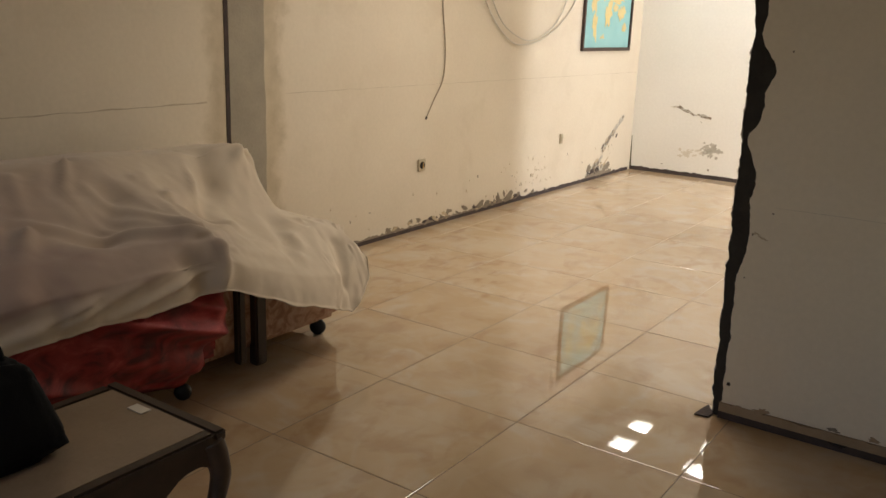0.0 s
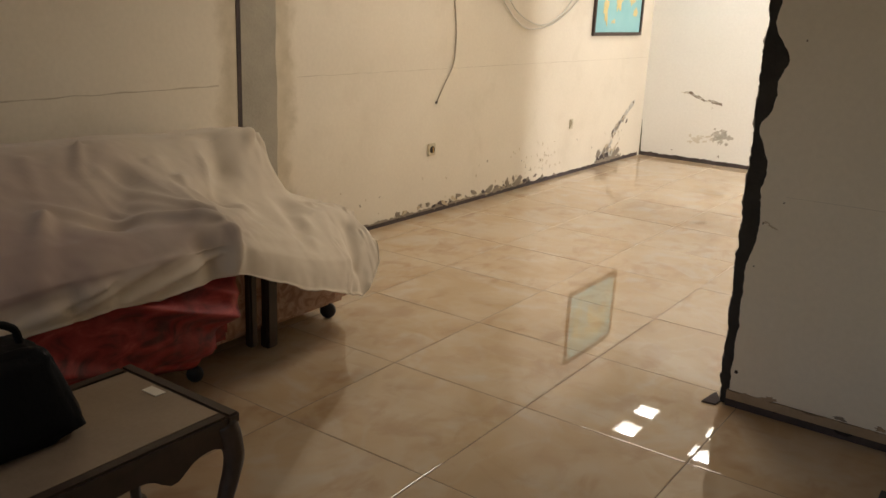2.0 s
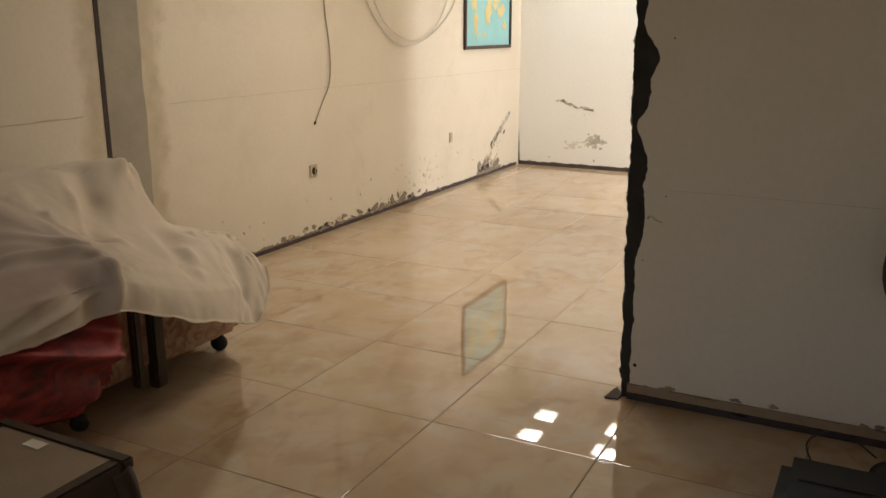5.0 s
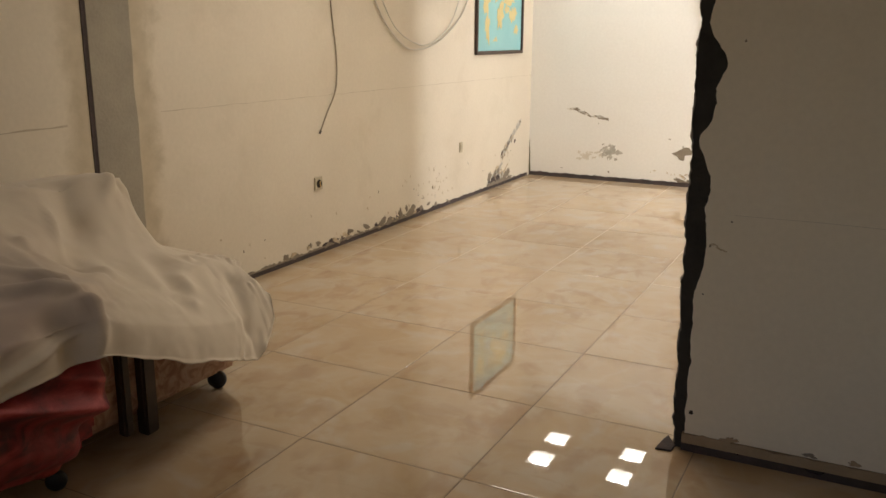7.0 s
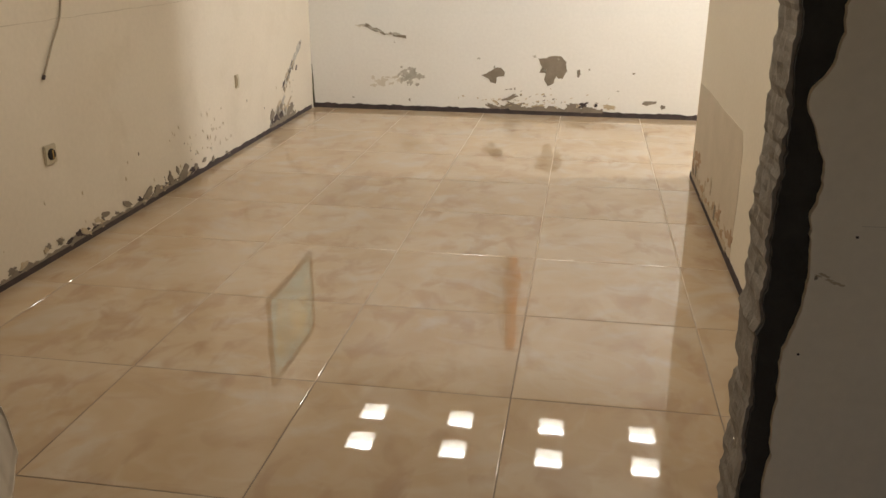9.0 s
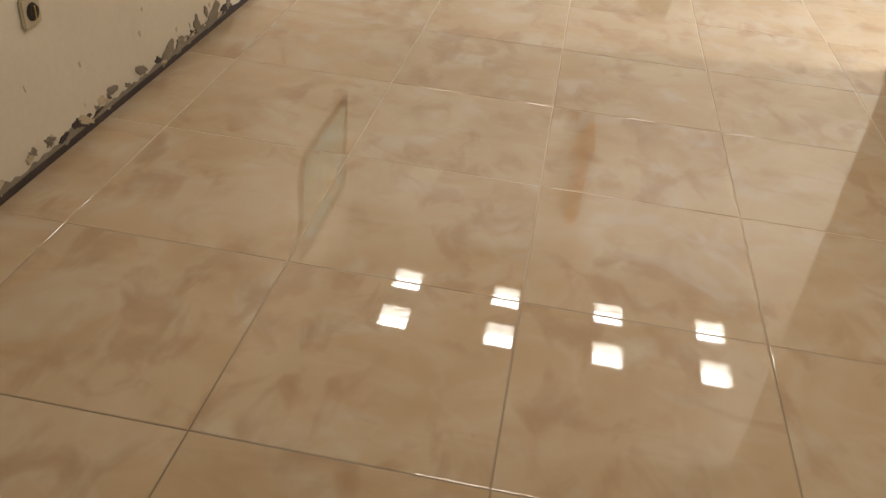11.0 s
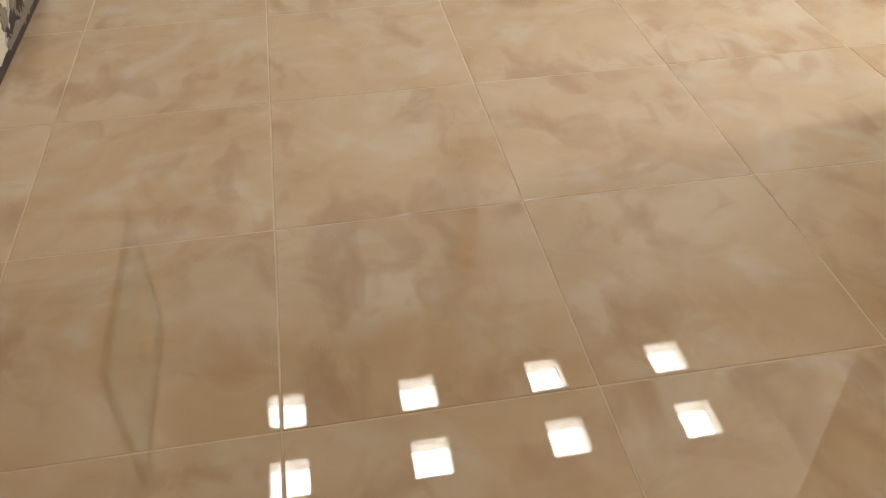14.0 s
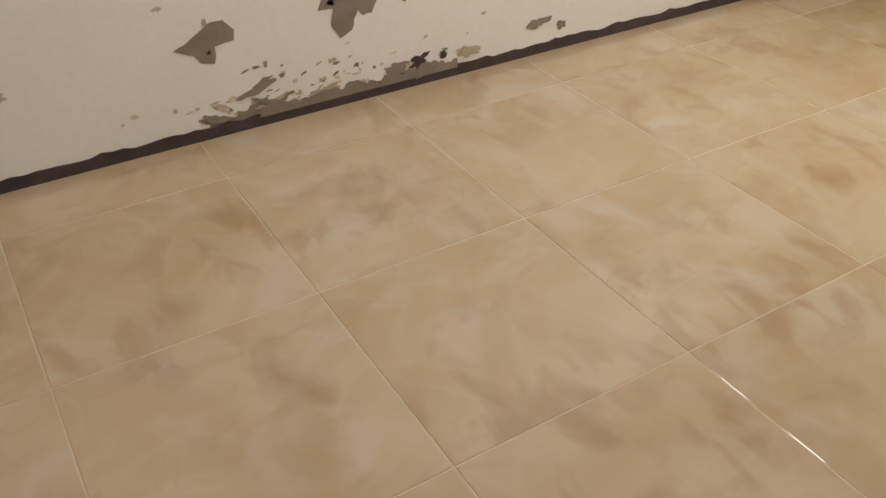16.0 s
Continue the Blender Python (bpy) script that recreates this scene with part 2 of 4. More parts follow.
# ceiling with eight square roof lights
b = bmesh.new()
xs = [-TH]
for c in (0.56, 1.31, 2.06, 2.80):
    xs += [c - 0.11, c + 0.11]
xs += [5.35]
ys = [S - TH, -0.90 - 0.125, -0.90 + 0.125, -0.44 - 0.125, -0.44 + 0.125, TH]
for i in range(len(xs) - 1):
    for j in range(len(ys) - 1):
        if not (i % 2 == 1 and j % 2 == 1):
            box(xs[i], xs[i + 1], ys[j], ys[j + 1], CEIL, CEIL + 0.12, 0, b)
bmesh.ops.remove_doubles(b, verts=b.verts, dist=1e-5)
tagged(part("ceiling", b, M_CEIL), "plain pale painted ceiling with eight square roof lights", "ceiling", kind="structure")

# partition: dark masonry core and a coat of plaster with a broken edge
b = bmesh.new()
random.seed(4)
zs = [CEIL * k / 240 for k in range(241)]


def ragged_edge(z, seed):
    return 0.010 * noise.noise((z * 9, seed, 0)) + 0.007 * noise.noise((z * 31, seed + 3, 0)) + 0.004 * noise.noise((z * 75, seed + 6, 0))


core = [(EDGE - 0.010 * z + ragged_edge(z, 1.3), z) for z in zs]
outline = core + [(5.2, CEIL), (5.2, 0.0)]
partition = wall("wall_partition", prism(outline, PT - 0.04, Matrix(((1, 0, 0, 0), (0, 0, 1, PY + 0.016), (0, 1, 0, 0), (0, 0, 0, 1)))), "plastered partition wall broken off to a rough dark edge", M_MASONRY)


def bite(z, centre, half, depth):
    d = abs(z - centre) / half
    return depth * (1 - d * d) ** 2 if d < 1 else 0.0


def plaster_edge(z):
    e = 2.563 - 0.014 * max(0.0, z - 0.9) + 0.006 * noise.noise((z * 14, 7.7, 0)) + 0.005 * noise.noise((z * 40, 2.0, 0)) + 0.003 * noise.noise((z * 95, 5.0, 0))
    e += bite(z, 1.25, 0.085, 0.045) + bite(z, 1.14, 0.10, 0.020) - bite(z, 1.02, 0.055, 0.024) + bite(z, 0.89, 0.09, 0.020) + bite(z, 0.70, 0.17, 0.024)
    return e - bite(z, 1.38, 0.06, 0.012) + bite(z, 1.85, 0.2, 0.04)


coat = [(plaster_edge(z), z) for z in zs if z > 0.062] + [(5.2, CEIL), (5.2, 0.062)]
part("plaster_coat", prism(coat, 0.016, Matrix(((1, 0, 0, 0), (0, 0, 1, PY), (0, 1, 0, 0), (0, 0, 0, 1)))), M_WALL, partition, "cream plaster with a chipped edge")


# the broken end: a crust of grey mortar with uneven front and back rims
zz = [CEIL * k / 240 for k in range(241)]
bm = bmesh.new()
cols = []
for z in zz:
    f = PY + 0.030 + 0.006 * noise.noise((z * 20, 1, 0))
    k = PY + PT + 0.012 * noise.noise((z * 12, 2, 0)) + 0.006 * noise.noise((z * 50, 3, 0))
    row = []
    for s in range(9):
        y = f + (k - f) * s / 8
        row.append(bm.verts.new((EDGE - 0.006 - 0.010 * z + ragged_edge(z, 1.3) + 0.007 * noise.noise((y * 30, z * 18, 4.0)) + 0.004 * noise.noise((y * 70, z * 60, 9.0)), y, z)))
    row += [bm.verts.new((EDGE + 0.06, k, z)), bm.verts.new((EDGE + 0.06, f, z))]
    cols.append(row)
for u, w in zip(cols, cols[1:]):
    for s in range(11):
        bm.faces.new((u[s], u[(s + 1) % 11], w[(s + 1) % 11], w[s]))
bm.faces.new(cols[0])
bm.faces.new(cols[-1])
part("broken_jamb", bm, M_JAMB, partition, "rough grey mortar on the broken end")

M_BROWNCEM = mottled("brown_cement", (0.30, 0.215, 0.135), (0.42, 0.31, 0.20), 9, 0.9, 0.6, 60)


# removed skirting: dark ragged groove along the wall feet
def ragged_strip(length, low, high, seed, step=0.03, wild=0.012):
    """An outline along local x, with a ragged upper edge."""
    n = max(4, int(length / step))
    top = []
    for k in range(n + 1):
        x = length * k / n
        h = high + wild * noise.noise((x * 11, seed, 0)) + wild * 0.7 * noise.noise((x * 37, seed + 5, 0))
        top.append((x, max(low + 0.006, h)))
    return [(0, low), (length, low)] + top[::-1]


ON_WEST = Matrix(((0, 0, 1, 0), (1, 0, 0, 0), (0, 1, 0, 0), (0, 0, 0, 1)))      # local x -> y, y -> z, z -> +x
ON_NORTH = Matrix(((1, 0, 0, 0), (0, 0, -1, 0), (0, 1, 0, 0), (0, 0, 0, 1)))    # local x -> x, y -> z, z -> -y
ON_EAST = Matrix(((0, 0, -1, RX), (1, 0, 0, 0), (0, 1, 0, 0), (0, 0, 0, 1)))    # local x -> y, y -> z, z -> -x
ON_PART = Matrix(((1, 0, 0, 0), (0, 0, -1, PY), (0, 1, 0, 0), (0, 0, 0, 1)))


def at(m, x, y):
    return m @ Matrix.Translation((x, y, 0))


part("skirting_groove", prism(ragged_strip(10.1, -0.01, 0.030, 1.0), 0.004, at(ON_WEST, S + 0.05, 0)), M_DARKCEM, wall_west, "dark damp strip left by a removed skirting")
part("skirting_groove", prism(ragged_strip(4.55, -0.01, 0.038, 2.0), 0.004, at(ON_NORTH, 0.005, 0)), M_DARKCEM, wall_north, "dark damp strip left by a removed skirting")
part("skirting_groove", prism(ragged_strip(3.2, -0.01, 0.035, 3.0), 0.004, at(ON_EAST, PY + PT + 0.01, 0)), M_DARKCEM, wall_east, "dark damp strip left by a removed skirting")
# flat patch of darker plaster over the lower east wall
part("lower_zone", prism([(-3.2, 0.03), (RY - 0.004, 0.03), (RY - 0.004, 0.545), (-2.2, 0.56), (-2.6, 0.555), (-3.15, 0.565), (-3.2, 0.5), (-3.22, 0.3)], 0.0015, ON_EAST), M_DULL, wall_east, "darker lower plaster")
part("bare_cement_strip", prism([(EDGE + 0.03, 0.028), (5.19, 0.028), (5.19, 0.0625)] + [(5.19 - (5.16 - EDGE) * k / 120, 0.060 + 0.011 * noise.noise((k * 0.22, 4.0, 0)) + 0.008 * noise.noise((k * 0.9, 6.0, 0))) for k in range(1, 121)], 0.003 + 0.015, Matrix(((1, 0, 0, 0), (0, 0, -1, PY + 0.0155), (0, 1, 0, 0), (0, 0, 0, 1)))), M_BROWNCEM, partition, "bare brown cement where the skirting was")
part("skirting_groove", prism(ragged_strip(2.64, -0.01, 0.030, 6.0, 0.012, 0.022), 0.017, Matrix(((1, 0, 0, EDGE + 0.03), (0, 0, -1, PY + 0.0155), (0, 1, 0, 0), (0, 0, 0, 1)))), M_DARKCEM, partition, "dark damp strip left by a removed skirting")

# scar of the removed part of the partition on the west wall
part("cement_scar", prism([(-5.165, 0.03)] + [(-4.93 + 0.012 * noise.noise((z * 5, 3.0, 0)), z) for z in [0.03 + CEIL * k / 40 * 0.985 for k in range(41)]] + [(-5.165, CEIL * 0.985 + 0.03)], 0.003, ON_WEST), M_CEMENT, wall_west, "grey bare cement scar of a removed wall")
part("vertical_gap", prism([(-5.192, 0.03), (-5.168, 0.03), (-5.168, CEIL - 0.01), (-5.192, CEIL - 0.01)], 0.004, ON_WEST), M_DARKCEM, wall_west, "dark open joint")


def blob(cx, cy, rx, ry, seed, n=26, rough=0.45):
    out = []
    for k in range(n):
        a = 2 * math.pi * k / n
        r = 1 + rough * noise.noise((math.cos(a) * 1.6 + seed * 3.1, math.sin(a) * 1.6, seed)) + rough * 0.5 * noise.noise((math.cos(a) * 5, math.sin(a) * 5, seed * 1.7))
        out.append((cx + rx * r * math.cos(a), cy + ry * r * math.sin(a)))
    return out


def chip(wall_ob, m, cx, cy, rx, ry, seed, material, label, rough=0.45, turn=0.0, lift=0.0025):
    pts = blob(0, 0, rx, ry, seed, 26, rough)
    c, s = math.cos(turn), math.sin(turn)
    return part("plaster_patch", prism([(cx + x * c - y * s, max(0.006, cy + x * s + y * c)) for x, y in pts], lift, m), material, wall_ob, label)


# north wall: bared patches, mould, a gouge
def fallen(points, cx, cz, label):
    """A patch of fallen paint with a finely frayed outline."""
    pts = []
    for (x0, z0), (x1, z1) in zip(points, points[1:] + points[:1]):
        for s in range(4):
            x, z = x0 + (x1 - x0) * s / 4, z0 + (z1 - z0) * s / 4
            pts.append((cx + x + 0.006 * noise.noise((x * 50, z * 50, 1)), cz + z + 0.006 * noise.noise((x * 50, z * 50, 7))))
    part("fallen_paint", prism(pts, 0.002, ON_NORTH), M_CHIP, wall_north, label)


fallen([(-0.11, 0.09), (-0.06, 0.09), (-0.01, 0.11), (0.06, 0.11), (0.10, 0.07), (0.11, 0.0), (0.08, -0.06), (0.05, -0.06), (0.03, -0.04), (0.01, -0.10), (-0.03, -0.12), (-0.06, -0.07), (-0.05, -0.02), (-0.10, -0.02), (-0.08, 0.02)], 1.92, 0.345, "bare brown patch of fallen paint")
fallen([(-0.09, 0.0), (-0.03, 0.03), (0.02, 0.065), (0.06, 0.065), (0.09, 0.03), (0.085, 0.0), (0.03, -0.01), (0.02, -0.06), (-0.02, -0.05), (-0.04, -0.02)], 1.465, 0.293, "bare brown patch of fallen paint")
fallen([(-0.012, 0.03), (0.01, 0.035), (0.016, 0.0), (0.0, -0.03), (-0.012, -0.02)], 2.12, 0.325, "bare brown patch of fallen paint")
fallen([(-0.13, -0.005), (-0.02, 0.015), (0.13, 0.05), (0.10, 0.02), (0.02, 0.0), (-0.12, -0.012)], 1.59, 0.045, "flake of lifted paint")
M_MOULD = mottled("grey_mould", (0.30, 0.28, 0.24), (0.62, 0.58, 0.50), 16, 0.9, 0.4, 70)
M_FAINT = mottled("faint_stain", (0.60, 0.55, 0.46), (0.74, 0.69, 0.60), 14, 0.8, 0.2, 60)
random.seed(5)
for k in range(46):
    big = k < 30
    chip(wall_north, ON_NORTH, random.gauss(0.79, 0.045) if big else random.gauss(0.60, 0.09), random.gauss(0.275, 0.03) if big else random.gauss(0.232, 0.016), random.uniform(0.008, 0.03), random.uniform(0.006, 0.02), 600 + k, M_MOULD if big else M_FAINT, "", 0.9, random.uniform(-0.6, 0.6), 0.0008 + 0.00003 * k)
fallen([(-0.19, 0.055), (-0.15, 0.06), (-0.11, 0.04), (-0.06, 0.03), (-0.02, 0.02), (-0.01, 0.0), (-0.05, 0.0), (-0.09, 0.015), (-0.14, 0.04), (-0.185, 0.04)], 0.59, 0.605, "ragged gouge in the plaster")
fallen([(-0.05, 0.015), (0.0, 0.008), (0.06, 0.012), (0.065, -0.018), (0.04, -0.01), (0.0, -0.004), (-0.04, 0.0)], 0.715, 0.575, "ragged gouge in the plaster")
for k in range(22):
    t = k / 21
    chip(wall_north, ON_NORTH, 0.41 + 0.35 * t + random.gauss(0, 0.006), 0.655 - 0.085 * t + 0.012 * math.sin(9 * t) + random.gauss(0, 0.005), random.uniform(0.008, 0.024), random.uniform(0.004, 0.010), 1700 + k, random.choice((M_CHIP, M_MOULD, M_FAINT)), "", 0.9, -0.3, 0.0022 + 0.00003 * k)
fallen([(-0.004, 0.004), (0.004, 0.004), (0.004, -0.004), (-0.004, -0.004)], 0.685, 0.53, "small pit in the plaster")
random.seed(11)
for k in range(34):
    x = random.gauss(1.9, 0.35)
    z = 0.03 + abs(random.gauss(0, 0.05))
    if x < 1.45:
        continue
    chip(wall_north, ON_NORTH, x, z, random.uniform(0.012, 0.06), random.uniform(0.006, 0.022), 20 + k, random.choice((M_CHIP, M_CHIP, M_STAIN, M_DARKCEM)), "", 0.8, random.uniform(-0.4, 0.5), 0.002 + 0.0001 * k)
for k in range(14):
    chip(wall_north, ON_NORTH, random.uniform(0.15, 2.7), random.uniform(0.08, 0.45), random.uniform(0.004, 0.013), random.uniform(0.004, 0.012), 70 + k, random.choice((M_CHIP, M_MOULD)), "", 0.8, 0, 0.002)
# west wall: flaking foot, smear, rubbed corner
for k in range(70):
    y = random.choice((random.gauss(-2.75, 0.35), random.uniform(-4.6, -2.0), random.gauss(-3.6, 0.5)))
    z = 0.025 + abs(random.gauss(0, 0.018))
    if y < -4.7 or y > -0.1:
        continue
    chip(wall_west, ON_WEST, y, z, random.uniform(0.010, 0.04), random.uniform(0.004, 0.015), 100 + k, random.choice((M_CHIP, M_CHIP, M_STAIN, M_DARKCEM)), "", 0.8, random.uniform(-0.5, 0.5), 0.002 + 0.00006 * k)
for k in range(60):
    y = random.choice((random.gauss(-2.2, 0.25), random.uniform(-4.7, -0.3)))
    z = random.uniform(0.06, 0.32)
    chip(wall_west, ON_WEST, y, z, random.uniform(0.002, 0.006), random.uniform(0.003, 0.010), 200 + k, random.choice((M_STAIN, M_STAIN, M_DULL, M_CHIP)), "", 0.8, 0.3, 0.0016)
for k in range(14):
    chip(wall_west, ON_WEST, random.gauss(-0.74, 0.11), random.uniform(0.03, 0.16), random.uniform(0.03, 0.10), random.uniform(0.012, 0.035), 300 + k, random.choice((M_CHIP, M_MOULD, M_STAIN)), "", 0.9, 0.5, 0.002 + 0.0001 * k)
for k in range(26):
    s = k / 25
    chip(wall_west, ON_WEST, -0.66 + 0.40 * s + random.gauss(0, 0.012), 0.275 + 0.27 * s + random.gauss(0, 0.012), random.uniform(0.012, 0.035), random.uniform(0.006, 0.014), 330 + k, random.choice((M_MOULD, M_CHIP, M_MOULD)), "", 0.9, 0.75, 0.0014 + 0.00004 * k)
for k in range(22):
    s = k / 21
    chip(wall_west, ON_WEST, -0.68 + 0.26 * s + random.gauss(0, 0.02), 0.245 + 0.17 * s + random.gauss(0, 0.02), random.uniform(0.008, 0.03), random.uniform(0.005, 0.012), 1330 + k, random.choice((M_STAIN, M_CHIP, M_DARKCEM)), "", 0.9, 0.75, 0.0026 + 0.00004 * k)
M_GREEN = mottled("green_black_mould", (0.055, 0.055, 0.025), (0.16, 0.15, 0.075), 18, 0.9, 0.4, 70)
part("corner_mould", prism([(0.0035, 0.03), (0.022, 0.03), (0.017, 0.09), (0.013, 0.16), (0.014, 0.21), (0.009, 0.27), (0.006, 0.34), (0.0035, 0.35)], 0.003, ON_NORTH), M_GREEN, wall_north, "dark green mould up the room corner")
for k in range(44):
    t = k / 43
    chip(wall_west, ON_WEST, -0.63 + 0.36 * t + random.gauss(0, 0.010), 0.285 + 0.25 * t + random.gauss(0, 0.008), random.uniform(0.02, 0.05), random.uniform(0.008, 0.018), 1400 + k, M_MOULD if k % 3 else M_FAINT, "", 0.8, 0.62, 0.0009 + 0.00002 * k)
for k in range(26):
    chip(wall_west, ON_WEST, random.gauss(-0.80, 0.07), 0.04 + abs(random.gauss(0, 0.045)), random.uniform(0.012, 0.04), random.uniform(0.010, 0.026), 1450 + k, random.choice((M_DARKCEM, M_CHIP)), "", 0.9, random.uniform(0, 1.2), 0.0042 + 0.00004 * k)
# fallen lumps of plaster over the west groove
for k, (y, z, ry, rz) in enumerate(((-2.53, 0.075, 0.03, 0.05), (-2.36, 0.075, 0.06, 0.035), (-2.44, 0.10, 0.012, 0.03), (-2.78, 0.065, 0.055, 0.028), (-2.70, 0.045, 0.02, 0.03), (-2.22, 0.06, 0.03, 0.022), (-2.10, 0.075, 0.03, 0.012), (-1.98, 0.05, 0.025, 0.02))):
    chip(wall_west, ON_WEST, y, z * 0.9, ry * 0.75, rz * 0.75, 1480 + k, M_CHIP, "patch of fallen plaster", 0.6, 0.3, 0.0062 + 0.00005 * k)
for k in range(18):
    chip(wall_west, ON_WEST, random.gauss(-2.05, 0.12), random.uniform(0.10, 0.34), random.uniform(0.002, 0.006), random.uniform(0.004, 0.014), 1490 + k, random.choice((M_STAIN, M_DULL, M_FAINT)), "", 0.9, random.uniform(-0.3, 0.3), 0.0019)
# rust stains and bared foot of the east wall
M_RUST = mottled("rusty_damp_stain", (0.34, 0.20, 0.11), (0.52, 0.38, 0.24), 14, 0.85, 0.4, 60)
for k in range(46):
    y = random.choice((random.gauss(-1.95, 0.09), random.gauss(-2.62, 0.16), random.uniform(-3.2, -1.8)))
    if y < RY - 0.05:
        chip(wall_east, ON_EAST, y, 0.035 + abs(random.gauss(0, 0.06)), random.uniform(0.015, 0.06), random.uniform(0.010, 0.035), 1600 + k, random.choice((M_RUST, M_RUST, M_STAIN, M_CHIP)), "", 0.9, random.uniform(-0.5, 0.5), 0.0020 + 0.00006 * k)
# bared bands just over the grooves
part("bared_band", prism(ragged_strip(2.3, 0.026, 0.038, 31.0, 0.012, 0.016), 0.0055, at(ON_WEST, -4.55, 0)), M_CHIP, wall_west, "brown render bared above the groove")
part("bared_band", prism(ragged_strip(0.55, 0.026, 0.050, 33.0, 0.012, 0.03), 0.0056, at(ON_WEST, -1.0, 0)), M_CHIP, wall_west, "brown render bared above the groove")
part("bared_band", prism(ragged_strip(0.72, 0.03, 0.062, 35.0, 0.012, 0.03), 0.0055, at(ON_NORTH, 1.60, 0)), M_CHIP, wall_north, "brown render bared above the groove")
part("bared_band", prism(ragged_strip(1.3, 0.03, 0.055, 37.0, 0.015, 0.03), 0.0055, at(ON_EAST, -3.1, 0)), M_STAIN, wall_east, "brown render bared above the groove")
random.seed(31)
for k in range(70):
    chip(wall_north, ON_NORTH, random.gauss(1.85, 0.22), 0.06 + abs(random.gauss(0, 0.05)), random.uniform(0.003, 0.014), random.uniform(0.002, 0.007), 700 + k, random.choice((M_CHIP, M_STAIN, M_DULL)), "", 0.8, random.uniform(-0.3, 0.6), 0.0012 + 0.00002 * k)
for k in range(36):
    chip(wall_west, ON_WEST, random.gauss(-0.72, 0.10), random.uniform(0.04, 0.15), random.uniform(0.006, 0.03), random.uniform(0.004, 0.014), 800 + k, random.choice((M_CHIP, M_STAIN, M_DARKCEM)), "", 0.9, random.uniform(0, 0.8), 0.0012 + 0.00003 * k)
# long hairline cracks between plaster lifts
M_CRACK = mottled("crack_shadow", (0.40, 0.33, 0.25), (0.60, 0.52, 0.41), 7, 0.95, 0.3)


M_FINE = mottled("fine_crack", (0.52, 0.46, 0.37), (0.62, 0.56, 0.46), 9, 0.9, 0.2)


def crack(y0, y1, z0, z1, seed, width=0.0019):
    n = int(abs(y1 - y0) / 0.04)
    mid = [(y0 + (y1 - y0) * k / n, z0 + (z1 - z0) * k / n + 0.006 * noise.noise((k * 0.35, seed, 0))) for k in range(n + 1)]
    w = [width * (0.35 + abs(noise.noise((k * 0.23, seed + 9, 1)))) for k in range(n + 1)]
    part("crack", prism([(p[0], p[1] - q) for p, q in zip(mid, w)] + [(p[0], p[1] + q) for p, q in zip(mid, w)][::-1], 0.0012, ON_WEST), M_CRACK, wall_west, "thin horizontal crack")


crack(-8.2, -5.31, 0.925, 0.948, 1.0, 0.0042)
crack(-4.78, -0.02, 0.968, 0.958, 2.0)
part("crack", prism([(2.66, 0.800), (2.9, 0.802), (3.3, 0.798), (4.2, 0.803), (4.2, 0.8042), (3.3, 0.7994), (2.9, 0.8036), (2.66, 0.801)], 0.0008, ON_PART), M_FINE, partition)


# ---- wall fixtures ----
M_IVORY = mottled("ivory_plastic", (0.40, 0.34, 0.22), (0.58, 0.51, 0.38), 22, 0.4, 0.05)
M_BLACKP = mat("black_plastic", (0.02, 0.02, 0.02), 0.4)
M_HOLE = mat("wall_box_hole", (0.03, 0.025, 0.02), 0.9)
socket = tagged(new("wall_socket"), "old ivory wall socket with a dark round insert", "socket")
part("plate", box(0.0, 0.012, -3.58, -3.50, 0.40, 0.48, 0.004), M_IVORY, socket)
part("insert", lathe([(0.001, 0.018), (0.020, 0.018), (0.024, 0.012), (0.026, 0.0)], pose(0.002, -3.54, 0.44, 0, 90, 0)), M_HOLE, socket, "dark round insert")
part("earth_clip", box(0.013, 0.022, -3.543, -3.537, 0.422, 0.458), mat("brass", (0.55, 0.38, 0.14), 0.35, 1.0), socket)
switch = tagged(new("switch_plate"), "small beige rectangular blanking plate on the wall", "switch")
part("plate", box(0.0, 0.01, -1.565, -1.515, 0.395, 0.48, 0.003), mat("beige_plastic", (0.50, 0.43, 0.30), 0.45), switch)
part("rocker", box(0.01, 0.016, -1.555, -1.525, 0.41, 0.465, 0.002), M_IVORY, switch)

M_CABLE = mat("grey_cable_sheath", (0.33, 0.27, 0.19), 0.5)
cable = tagged(part("hanging_cable", tube(curve_points([(0.009, -3.40, CEIL - 0.02), (0.009, -3.375, 1.9), (0.009, -3.36, 1.5), (0.009, -3.315, 1.2), (0.009, -3.33, 1.0), (0.009, -3.43, 0.86), (0.009, -3.505, 0.755)], 8), 0.0042, 8), M_CABLE, None, "", True), "loose grey cable hanging down the cream wall", "cable")
part("cut_end", tube([(0.009, -3.503, 0.757), (0.009, -3.512, 0.742)], 0.0065, 6), M_DARKCEM, cable)
M_WHITEC = mat("white_cable_sheath", (0.62, 0.58, 0.50), 0.5)
loop = tagged(new("cable_loop"), "two pale cables looped across the wall above", "cable")
part("cable", tube(curve_points([(0.012, -3.05, 2.2), (0.014, -2.96, 1.75), (0.016, -2.80, 1.46), (0.018, -2.52, 1.26), (0.018, -2.28, 1.222), (0.016, -1.95, 1.28), (0.012, -1.62, 1.44), (0.012, -1.45, 1.62), (0.012, -1.38, 1.95)], 8), 0.0055, 8), M_WHITEC, loop, "", True)
part("cable", tube(curve_points([(0.022, -3.0, 2.2), (0.024, -2.90, 1.75), (0.026, -2.68, 1.42), (0.028, -2.42, 1.285), (0.028, -2.15, 1.255), (0.024, -1.85, 1.36), (0.020, -1.66, 1.54), (0.018, -1.55, 1.8)], 8), 0.005, 8), M_WHITEC, loop, "", True)

